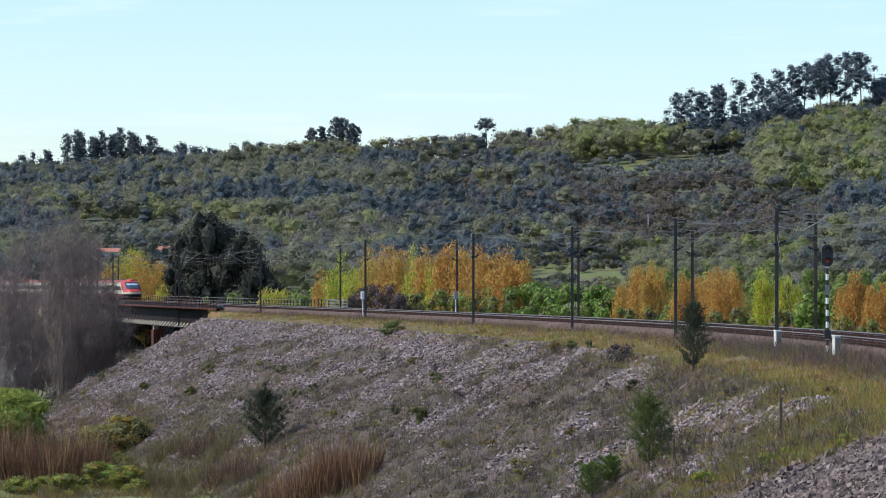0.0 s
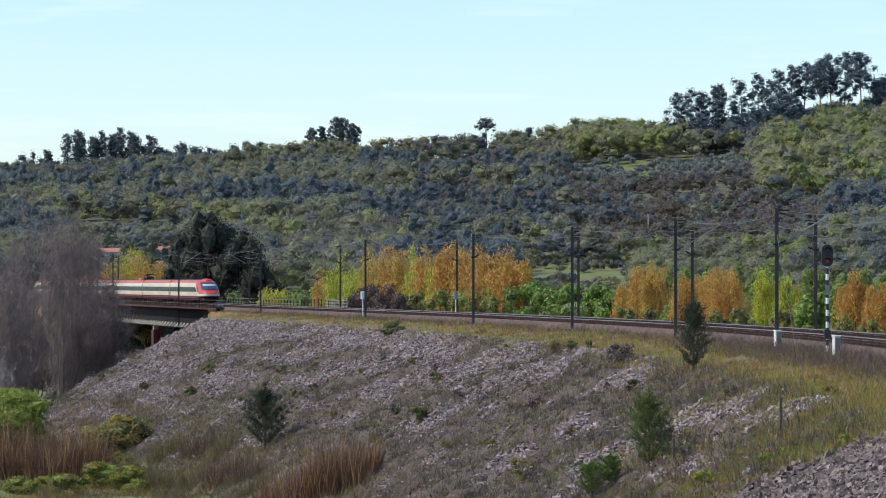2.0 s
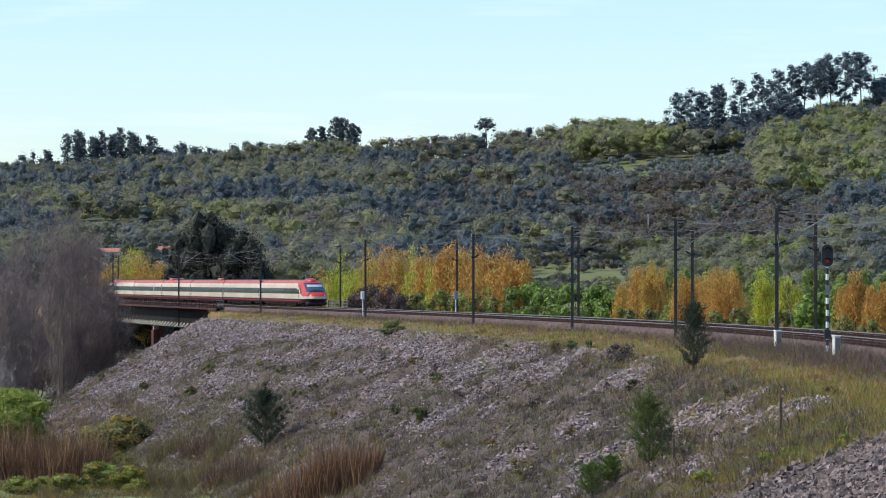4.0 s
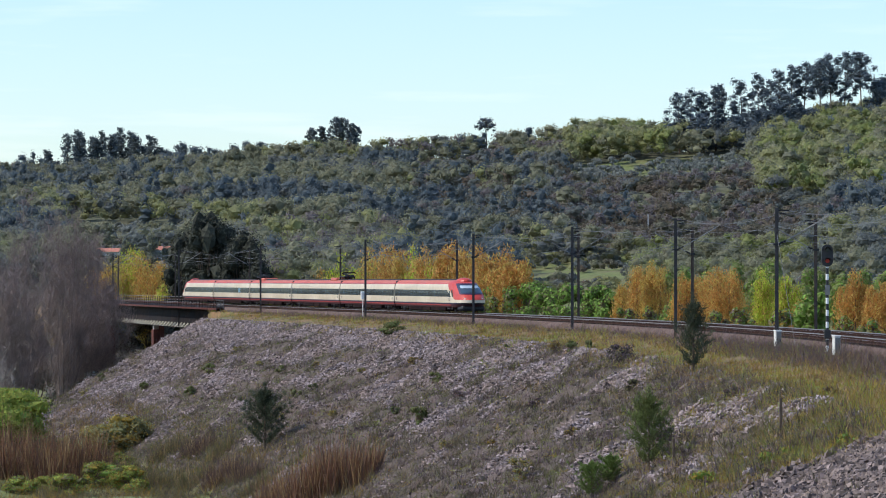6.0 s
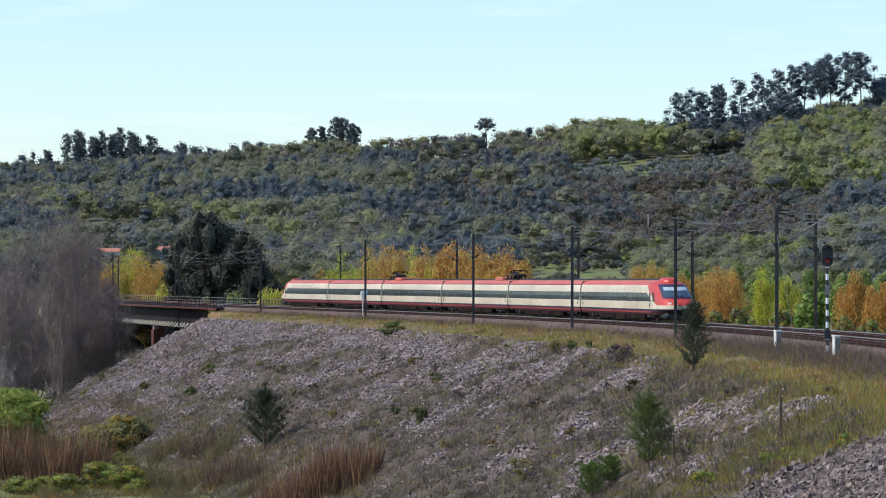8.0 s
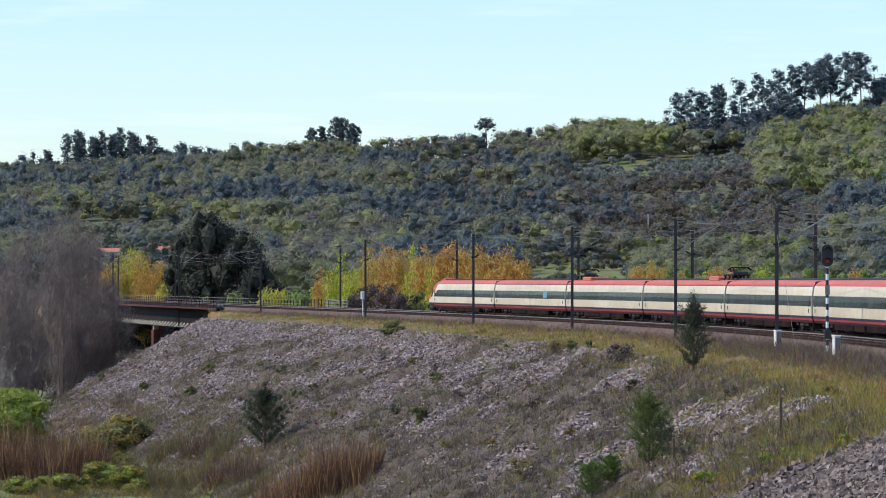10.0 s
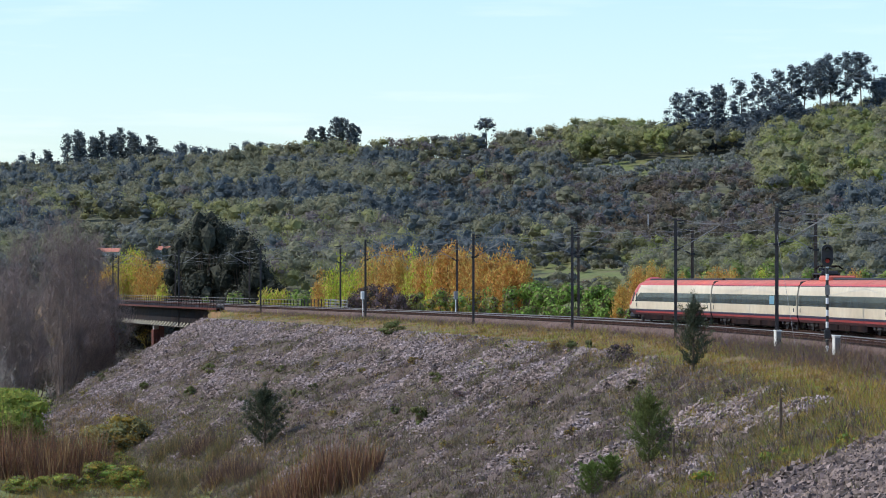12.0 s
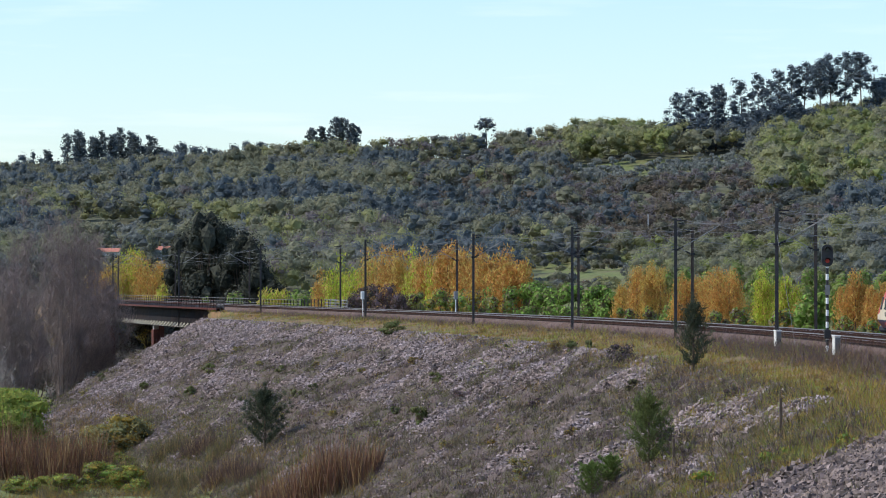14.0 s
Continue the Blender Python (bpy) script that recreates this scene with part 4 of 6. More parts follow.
def ridge_pine(x, y, h, w, label, bare=0.5, n=2700, umbrella=False, mat="pine_hazed", name="pine_tree"):
    ob = empty(name, Matrix.Translation((x, y, ground_at(x, y) - 0.3)), label, "tree", "trees on the ridge")
    bm = bmesh.new()
    bend = rng.uniform(-0.06, 0.06) * h
    top = Vector((bend, 0, h * 0.97))
    paths = [[(Vector((0, 0, 0)), 0.3), (Vector((bend * 0.4, 0, h * 0.5)), 0.22), (top, 0.06)]]
    cs = []
    lobes = 34
    cone = mat == "evergreen_hazed" and name == "pine_tree"
    for k in range(lobes):
        t = bare + (1 - bare) * (k + 0.5) / lobes
        taper = 1.0 if umbrella else 1.15 - 0.85 * (t - bare) / (1 - bare) if cone else (0.75 + 0.5 * math.sin(3.1 * ((t - bare) / (1 - bare)) ** 0.8) - 0.35 * ((t - bare) / (1 - bare)) ** 2)
        a = k * 2.4 + rng.uniform(-0.5, 0.5)
        r = w * 0.46 * taper * rng.uniform(0.15, 1.0)
        zc = h * (t if not umbrella else 0.94 - 0.2 * (r / (w * 0.46)) ** 2 - 0.14 * rng.uniform() ** 2)
        c = Vector((bend * t + math.cos(a) * r, math.sin(a) * r, zc))
        cs.append((c, w * rng.uniform(0.11, 0.23) * (0.65 + 0.35 * taper)))
        paths.append([(Vector((bend * t, 0, h * (t - 0.04))), 0.09), (c, 0.03)])
    limb_mesh(bm, paths)
    part("trunk", bm, M["bark"], ob)
    q = n // lobes
    c = np.concatenate([np.array(c) + np.clip(rng.normal(size=(q, 3)), -1.5, 1.5) * np.array([r, r, r * 0.8]) * 0.6 for c, r in cs])
    away = np.concatenate([c[i * q:(i + 1) * q] - np.array(m) for i, (m, r) in enumerate(cs)])
    v, f = clumps([m for m, r in cs], [(r * 0.6, r * 0.6, r * 0.36) for m, r in cs], 0.3)
    link("crown", crown_mesh("crown", leaves(c, 0.46, out=away, loose=1.0), np.zeros(len(c), int), v, f, np.zeros(len(f), int), [M[mat]]), ob)
    return ob


def young_pine(x, y, h, w, label, mat="pine", dense=1.0):
    """Small pine: tapered trunk, whorls of rising branches, brushes of needles."""
    ob = empty("young_pine", Matrix.Translation((x, y, ground_at(x, y) - 0.05)), label, "pine tree", "young pines on the slope")
    bm = bmesh.new()
    rod(bm, (0, 0, -0.2), (0, 0, h * 0.5), 0.016 * h, 0.01 * h, n=7)
    rod(bm, (0, 0, h * 0.5), (0, 0, h * 0.97), 0.01 * h, 0.004 * h, n=7)
    cent, ways = [], []
    for lv in range(10):
        t = 0.1 + 0.7 * lv / 9
        reach = w * 0.56 * (0.6 + 1.7 * t - 2.75 * t * t) * rng.uniform(0.7, 1.15)
        for b in range(5):
            a = b * 1.257 + lv * 0.6 + rng.uniform(-0.25, 0.25)
            r = reach * rng.uniform(0.65, 1.1)
            foot = np.array((0, 0, h * t))
            tip = np.array((math.cos(a) * r, math.sin(a) * r, h * t + r * rng.uniform(0.55, 1.1)))
            rod(bm, Vector(foot), Vector(tip), 0.011, 0.005, n=4)
            for q in np.linspace(0.25, 1.05, 5):
                cent.append(foot + (tip - foot) * q)
                ways.append((tip - foot) / (np.linalg.norm(tip - foot) + 1e-6) + np.array((0, 0, 0.5)))
    for q in np.linspace(0.72, 1.0, 9):
        cent.append(np.array((0, 0, h * q)))
        ways.append(np.array((0, 0, 1.0)))
    part("trunk", bm, M["bark"], ob)
    m = int(34 * dense)
    c, u = np.repeat(np.array(cent), m, 0), np.repeat(np.array(ways), m, 0)
    c = c + rng.normal(size=c.shape) * 0.035 * h / 2
    d = unit(len(c)) + u * 0.9
    d /= np.linalg.norm(d, axis=1, keepdims=True)
    side = np.cross(d, unit(len(c)))
    side /= np.linalg.norm(side, axis=1, keepdims=True)
    ln = (rng.uniform(0.12, 0.27, len(c)) * (h / 4) ** 0.6)[:, None]
    wd = 0.017 * (h / 4) ** 0.4
    link("needles", tris_mesh("needles", np.stack([c - side * wd, c + side * wd, c + d * ln], 1), [M[mat]]), ob)
    return ob


def bare_tree(x, y, h, w, label, mat="twig", n=17000):
    """Leafless riverside tree: forking limbs and a haze of fine rising twigs."""
    ob = plant(x, y, label, group="bare riverside trees")
    h = h * 1.12
    bm = bmesh.new()
    tips, paths = [], []
    for k in range(16):
        a, r = rng.uniform(0, 6.28), w * 0.5 * rng.uniform(0.15, 1) ** 0.7
        top = h * (1 - 0.4 * (r / (w * 0.5)) ** 1.6) * rng.uniform(0.75, 1.0)
        foot = Vector((math.cos(a) * r * 0.12, math.sin(a) * r * 0.12, 0))
        mid = Vector((math.cos(a) * r * 0.6, math.sin(a) * r * 0.6, top * 0.45))
        tip = Vector((math.cos(a) * r, math.sin(a) * r, top))
        paths.append([(foot, 0.11), (mid, 0.05), (tip, 0.01)])
        for j in range(14):
            t = rng.uniform(0.15, 0.95)
            p = mid.lerp(tip, t) if rng.uniform() < 0.7 else foot.lerp(mid, rng.uniform(0.3, 1))
            q = p + Vector((rng.normal() * w * 0.09, rng.normal() * w * 0.09, h * rng.uniform(0.05, 0.14)))
            paths.append([(p, 0.022), (q, 0.008)])
            tips.append((np.array(p), np.array(q)))
    limb_mesh(bm, paths)
    part("trunk", bm, M[mat], ob)
    k = rng.integers(0, len(tips), n)
    t = rng.uniform(0, 1, (n, 1))
    c = np.array([u for u, _ in tips])[k] * (1 - t) + np.array([v for _, v in tips])[k] * t
    c = c + rng.normal(size=c.shape) * 0.045 * w
    d = unit(n) * 0.9 + np.array((0, 0, 1.0)) + c * np.array((1, 1, 0)) * 0.5 / w
    d /= np.linalg.norm(d, axis=1, keepdims=True)
    s = np.cross(d, unit(n))
    s /= np.linalg.norm(s, axis=1, keepdims=True)
    ln, wd = rng.uniform(0.5, 1.4, (n, 1)), rng.uniform(0.01, 0.02, (n, 1))
    link("crown", tris_mesh("crown", np.stack([c - s * wd, c + s * wd, c + d * ln], 1), [M[mat]]), ob)
    return ob


def tuft(name, x, y, h, w, mat, label, category, n=1500, thick=0.03, lean=0.25, group=""):
    """A clump of upright blades or stalks."""
    ob = plant(x, y, label, category, group)
    ob.name = name
    r = np.sqrt(rng.uniform(0, 1, n)) * w * 0.5
    a = rng.uniform(0, 6.28, n)
    c = np.stack([np.cos(a) * r, np.sin(a) * r, np.zeros(n)], 1)
    c[:, 2] = height(c[:, 0] + x, c[:, 1] + y) - ground_at(x, y)
    d = rng.normal(size=(n, 3)) * lean + c * np.array((1, 1, 0)) * 0.35 / w + np.array((0, 0, 1.0))
    ln = (h * (1 - 0.3 * (r / (w * 0.5)) ** 2) * (0.35 + 0.85 * rng.uniform(0, 1, n) ** 1.3))[:, None]
    ln *= 1 + 0.22 * np.sin(a * 5 + r * 4)[:, None]
    s = np.cross(d, unit(n))
    s /= np.linalg.norm(s, axis=1, keepdims=True)
    low = np.stack([c - s * thick, c + s * thick, c + d * ln], 1)
    k = n // 2
    head = c[:k] + d[:k] * ln[:k] * rng.uniform(0.5, 0.95, (k, 1))
    extra = leaves(head, 0.012 * h, stretch=5.0, up=(0, 0, 0.8))
    link("clump", tris_mesh("clump", np.concatenate([low, extra]), [M[mat], M["straw"], M["heather"]], rng.choice([0, 0, 0, 1, 2], len(low) + len(extra))), ob)
    return ob


# ---- scattered cover on the slope ----
def place(s, dn):
    x, y, _ = on_line(s, MID - dn)
    return x, y, height(x, y)


def cover(s, dn):
    """Where the stones lie open: 0 to 1."""
    x, y, _ = on_line(s, MID - dn)
    c = 0.48 + 0.3 * waves(x, y, 16, 31) + 0.62 * waves(s / 7, dn + 0.9 * waves(x, y, 30, 34), 6, 32)
    c = c + 0.35 * (1 - smooth(13, 18, dn)) * (s < 110) - 0.18 * smooth(110, 150, s) - 0.3 * smooth(17, 25, dn) * (s > 30) - 0.2 * smooth(18, 26, dn) + 0.3 * smooth(20, -20, s)
    c = np.where((s > 182) & (s < 204) & (dn < 14), c - 0.3, c)
    c = np.where((s > 226) & (dn < 18), c - 1.0, c)
    c = c + 0.6 * np.exp(-((s - 215) / 9) ** 2 - ((dn - 12.6) / 1.6) ** 2)
    heap = s > 240 + (15.9 - dn) * 2.1 + 0.8 * waves(x, y, 3, 33)
    return np.where(heap, 1.6, c), heap


ICO = None


def stones(s, dn, size, seed):
    """Broken angular stones as one array of triangles."""
    global ICO
    if ICO is None:
        v = np.array([(a, b, c) for a in (-1, 1) for b in (-1, 1) for c in (-1, 1)], float) * 0.8
        f = np.array(((0, 1, 3), (0, 3, 2), (4, 6, 7), (4, 7, 5), (0, 4, 5), (0, 5, 1), (2, 3, 7), (2, 7, 6), (0, 2, 6), (0, 6, 4), (1, 5, 7), (1, 7, 3)))
        v8 = np.array(((1, 0.2, 0), (-1, -0.2, 0), (0.2, 1, 0), (-0.2, -1, 0), (0.3, 0.2, 1), (-0.2, 0.1, -1)))
        f8 = np.array(((0, 2, 4), (2, 1, 4), (1, 3, 4), (3, 0, 4), (2, 0, 5), (1, 2, 5), (3, 1, 5), (0, 3, 5)))
        ICO = ((v, f), (v8, f8))
    v, f = ICO[seed == 1]
    n = len(s)
    x, y, z = place(s, dn)
    r = v[None] * rng.uniform(0.6, 1.2, (n, len(v), 3))
    r = r * (size[:, None] * rng.uniform(0.6, 1.4, (n, 3)) * np.array([1.1, 0.95, 0.6]))[:, None, :] * 0.5
    q = rng.normal(size=(n, 4)) * np.array([0.6, 0.6, 1, 1])
    q[:, 0] *= 0.6
    q[:, 1] *= 0.6
    q /= np.linalg.norm(q, axis=1, keepdims=True)
    i, j, k, w = q.T
    R = np.stack([1 - 2 * (j * j + k * k), 2 * (i * j - k * w), 2 * (i * k + j * w), 2 * (i * j + k * w), 1 - 2 * (i * i + k * k), 2 * (j * k - i * w), 2 * (i * k - j * w), 2 * (j * k + i * w), 1 - 2 * (i * i + j * j)], -1).reshape(n, 3, 3)
    p = np.einsum("nij,nvj->nvi", R, r) + np.stack([x, y, z + size * 0.12], -1)[:, None]
    faces = (f[None] + (np.arange(n) * len(v))[:, None, None]).reshape(-1, 3)
    return p.reshape(-1, 3), faces


def build_riprap():
    bank = empty("stone_bank", Matrix(), "loose grey riprap stones on the railway embankment slope", "stones", kind="structure")
    n = 280000
    s, dn = rng.uniform(-95, 240, n), 11.2 + 24 * rng.uniform(0, 1, n)
    c, heap = cover(s, dn)
    keep = (c > rng.uniform(0.36, 0.54, n)) & ~heap & (rng.uniform(size=n) < 0.92) | (rng.uniform(size=n) < 0.05) & ~heap
    x, y, z = place(s, dn)
    a = x / y
    keep &= (np.abs(a) < 0.14) & (z > FLOOR + 0.3) & ((z - 3.12) / y > -0.072)
    s, dn = s[keep], dn[keep]
    v, f = stones(s, dn, rng.uniform(0.15, 0.34, len(s)) * np.where(rng.uniform(size=len(s)) < 0.03, 1.6, 1), 1)
    tagged(link("riprap", indexed_mesh("riprap", v, f, [M["stone"]]), bank), "weathered grey broken stones with gaps", kind="stuff")
    n = 30000
    s, dn = rng.uniform(225, 285, n), rng.uniform(8.5, 20, n)
    c, heap = cover(s, dn)
    x, y, z = place(s, dn)
    keep = heap & (x / y < 0.15) & ((z - 3.12) / y > -0.075)
    s, dn = s[keep], dn[keep]
    size = rng.uniform(0.12, 0.27, len(s))
    near = np.argsort(-s)[:300]
    rest = np.setdiff1d(np.arange(len(s)), near)
    v, f = stones(s[rest], dn[rest], size[rest], 2)
    tagged(link("ballast_heap", indexed_mesh("ballast_heap", v, f, [M["heap"]]), bank), "grey crushed stone spilled down the bank", kind="stuff")
    shapes = []
    for k in range(8):
        v, f = stones(np.array([250.0]), np.array([14.0]), np.array([1.0]), 3)
        shapes.append(indexed_mesh("stone", v - v.mean(0), f, [M["stone_near"]]))
    for k, i in enumerate(near):
        x, y, z = place(s[i:i + 1], dn[i:i + 1])
        ob = link("stone", shapes[k % 8], bank)
        ob.matrix_basis = Matrix.LocRotScale((x[0], y[0], z[0] + size[i] * 0.12), Euler((0, 0, rng.uniform(0, 6.28))), Vector((size[i],) * 3))


def blades(s, dn, h, spread, per, thick, lean):
    n = len(s)
    x, y, z = place(s, dn)
    c = np.repeat(np.stack([x, y, z - 0.03], 1), per, 0)
    c[:, :2] += rng.normal(size=(n * per, 2)) * np.repeat(spread, per)[:, None]
    d = rng.normal(size=(n * per, 3)) * lean + np.array((0, 0, 1.0))
    ln = np.repeat(h, per)[:, None] * rng.uniform(0.4, 1.1, (n * per, 1))
    sd = np.cross(d, unit(n * per))
    sd /= np.linalg.norm(sd, axis=1, keepdims=True)
    return np.stack([c - sd * thick, c + sd * thick, c + d * ln], 1)


def scatter(name, label, n, s_range, dn_range, want, h, spread, per, thick, lean, mats, fine=1.0):
    s, dn = rng.uniform(*s_range, n), rng.uniform(*dn_range, n)
    x, y, z = place(s, dn)
    keep = (rng.uniform(size=n) < want(s, dn, x, y)) & (np.abs(x / y) < 0.145) & ((z - 3.12) / y > -0.075)
    s, dn = s[keep], dn[keep]
    t = blades(s, dn, rng.uniform(*h, len(s)), rng.uniform(0.5, 1, len(s)) * spread, per, thick, lean)
    me = tris_mesh(name, t, [M[m] for m in mats], np.repeat(rng.integers(0, len(mats), len(s)), per))
    tagged(link(name, me), label, "grass", kind="stuff")


def build_grass():
    def open_ground(s, dn, x, y):
        return np.clip(2.4 * (0.68 - cover(s, dn)[0]), 0.03, 1.0)

    scatter("slope_weeds", "dry brown and mauve weeds between the stones", 42000, (-70, 262), (11.5, 36), open_ground, (0.15, 0.55), 0.28, 16, 0.01, 0.6, ["heather", "hedge", "weed", "hedge", "mauve", "weed"])
    scatter("slope_grass", "pale green grass tufts between the stones", 12000, (-70, 262), (11, 36), lambda s, dn, x, y: open_ground(s, dn, x, y) * np.clip(0.6 + 0.5 * waves(x, y, 9, 41), 0.05, 1), (0.08, 0.28), 0.3, 14, 0.012, 0.8, ["grass", "weed", "grass_green"])
    scatter("verge_grass", "yellow-green grass on the verge above the stones", 15000, (-80, 250), (4.9, 12.6), lambda s, dn, x, y: np.clip(0.55 + 0.6 * waves(x, y, 8, 42) - 0.5 * ((dn > 8.5) & (s < 60) & (s > -55)), 0.03, 1), (0.1, 0.34), 0.3, 12, 0.014, 0.75, ["grass", "grass_green", "straw", "grass", "heather"])
    scatter("trackside_weeds", "dry mauve-brown weeds along the ballast", 10000, (-60, 215), (4.3, 8.2), lambda s, dn, x, y: np.clip(0.3 + 0.55 * smooth(125, 178, s) + 0.4 * waves(x, y, 6, 43), 0, 1) * np.clip(1.3 - (dn - 4.3) / (2.5 + 2.5 * smooth(120, 170, s)), 0, 1), (0.2, 0.62), 0.34, 16, 0.01, 0.8, ["heather", "heather", "mauve", "weed"])
    scatter("bank_grass", "fresh green grass on the bank beside the stones", 9000, (196, 258), (8, 19), lambda s, dn, x, y: np.where(cover(s, dn)[1], 0.02, np.where((s > 224) & (dn < 17.5), 0.9, 0.3)), (0.07, 0.26), 0.25, 20, 0.008, 0.8, ["grass", "grass_green", "grass", "straw", "heather"])
    scatter("green_patches", "fresh green grass growing in patches on the bank", 4200, (100, 245), (6, 15.5), lambda s, dn, x, y: np.where(cover(s, dn)[1], 0.0, np.clip(1.4 * waves(x, y, 7, 47) + 0.15, 0, 1)), (0.08, 0.26), 0.25, 16, 0.009, 0.8, ["grass_green", "grass", "grass_green"])
    scatter("far_verge", "dry grass beyond the rails", 5000, (-60, 180), (-9.5, -5), lambda s, dn, x, y: 0.8 + 0 * s, (0.3, 0.8), 0.35, 14, 0.014, 0.3, ["heather", "hedge", "heather"])
    scatter("valley_grass", "mixed grass and dead stalks on the valley floor", 16000, (-30, 190), (26, 60), lambda s, dn, x, y: np.clip(0.7 + 0.5 * waves(x, y, 12, 44), 0.1, 1), (0.25, 0.85), 0.4, 16, 0.014, 0.6, ["weed", "grass", "heather", "weed"])


# ---- bridge ----
def build_bridge():
    br = empty("railway_bridge", Matrix(), "steel girder railway bridge, darkened as in shade, with rust-red walkway", "bridge")
    s0, s1 = -219.0, -75.0
    for o, name in ((-4.4, "girder"), (3.6, "girder")):
        sweep(name, s0, s1, 2, o, [(-0.22, -0.7), (-0.22, -0.78), (-0.03, -0.8), (-0.03, -3.1), (-0.25, -3.12), (-0.25, -3.2), (0.25, -3.2), (0.25, -3.12), (0.03, -3.1), (0.03, -0.8), (0.22, -0.78), (0.22, -0.7)], [M["girder"]], parent=br)
    sweep("deck", s0, s1, 2, MID, [(-4.6, -0.28), (-4.6, -0.66), (4.6, -0.66), (4.6, -0.28)], [M["girder"]], parent=br)
    for o in (-5.25, 4.45):
        sweep("walkway", s0, s1 + 4, 2, o, [(-0.5, -0.35), (-0.5, -0.56), (0.45, -0.56), (0.45, -0.35)], [M["rust"]], parent=br)
        for z in (0.15, 0.62):
            sweep("handrail", s0, s1 + 4, 2, o - 0.44 if o < 0 else o + 0.4, [(-0.025, z), (0.025, z), (0.025, z + 0.05), (-0.025, z + 0.05)], [M["rust"] if o < 0 else M["mast_grey"]], parent=br)
        bm = bmesh.new()
        box(bm, -0.035, 0.035, -0.035, 0.035, -0.4, 0.66)
        first = part("rail_post", bm, M["girder"], br)
        me = first.data
        for k, s in enumerate(np.arange(s0, s1 + 4, 2.0)):
            x, y, a = on_line(s, o - 0.44 if o < 0 else o + 0.4)
            ob = first if k == 0 else link("rail_post", me, br)
            ob.matrix_basis = Matrix.Translation((x, y, 0)) @ Matrix.Rotation(-a, 4, "Z")
    bm = bmesh.new()
    vs = [bm.verts.new(p) for p in ((0, -0.45, -3.1), (0, -0.45, -2.5), (-0.5, -0.45, -3.1), (0, 0.45, -3.1), (0, 0.45, -2.5), (-0.5, 0.45, -3.1))]
    for q in ((0, 2, 1), (3, 4, 5), (0, 1, 4, 3), (1, 2, 5, 4), (2, 0, 3, 5)):
        bm.faces.new([vs[i] for i in q])
    bmesh.ops.recalc_face_normals(bm, faces=bm.faces)
    first = part("bracket", bm, M["bracket"], br, "cream stiffener on the lower flange")
    for k, s in enumerate(np.arange(-216, -78, 2.6)):
        x, y, a = on_line(s, -4.45)
        ob = first if k == 0 else link("bracket", first.data, br)
        ob.matrix_basis = Matrix.Translation((x, y, 0)) @ Matrix.Rotation(math.pi - a, 4, "Z")
    bm = bmesh.new()
    for s in np.arange(-216, -76, 4):
        x, y, a = on_line(s, MID)
        box(bm, -4.0, 4.0, -0.15, 0.15, -2.6, -0.7, Matrix.Translation((x, y, 0)) @ Matrix.Rotation(-a, 4, "Z"))
    part("cross_beams", bm, M["girder"], br)
    for s in (-128.0, -172.0):
        for o in (-4.2, 3.4):
            x, y, a = on_line(s, o)
            bm = bmesh.new()
            m = Matrix.Translation((x, y, 0)) @ Matrix.Rotation(-a, 4, "Z")
            box(bm, -0.5, 0.5, -0.9, 0.9, -15, -3.75, m, bevel=0.08)
            part("pier_column", bm, M["rust"], br, "rust-red pier column")
            bm = bmesh.new()
            box(bm, -0.35, 0.35, -0.35, 0.35, -3.78, -3.2, m)
            part("bearing", bm, M["concrete"], br)
    # abutment
    x, y, a = on_line(-74.0, MID)
    bm = bmesh.new()
    box(bm, -5.0, 5.0, -1.2, 1.2, -8, -0.7, Matrix.Translation((x, y, 0)) @ Matrix.Rotation(-a, 4, "Z"), bevel=0.05)
    part("abutment", bm, M["concrete"], br)


def railing(name, s0, s1, o, bars, top, mat, label, step=2.0, thick=0.05):
    """A fence along the line: posts and bars."""
    ob = empty(name, Matrix(), label, "fence")
    for z in bars:
        sweep("bar", s0, s1, step, o, [(-0.03, z - thick), (0.03, z - thick), (0.03, z + thick), (-0.03, z + thick)], [M[mat]], parent=ob)
    for s in np.arange(s0, s1 + 0.01, step):
        x, y, a = on_line(s, o)
        bm = bmesh.new()
        box(bm, -0.05, 0.05, -0.05, 0.05, ground_at(float(x), float(y)) - 0.1, top, Matrix.Translation((x, y, 0)) @ Matrix.Rotation(-a, 4, "Z"))
        part("post", bm, M[mat], ob)


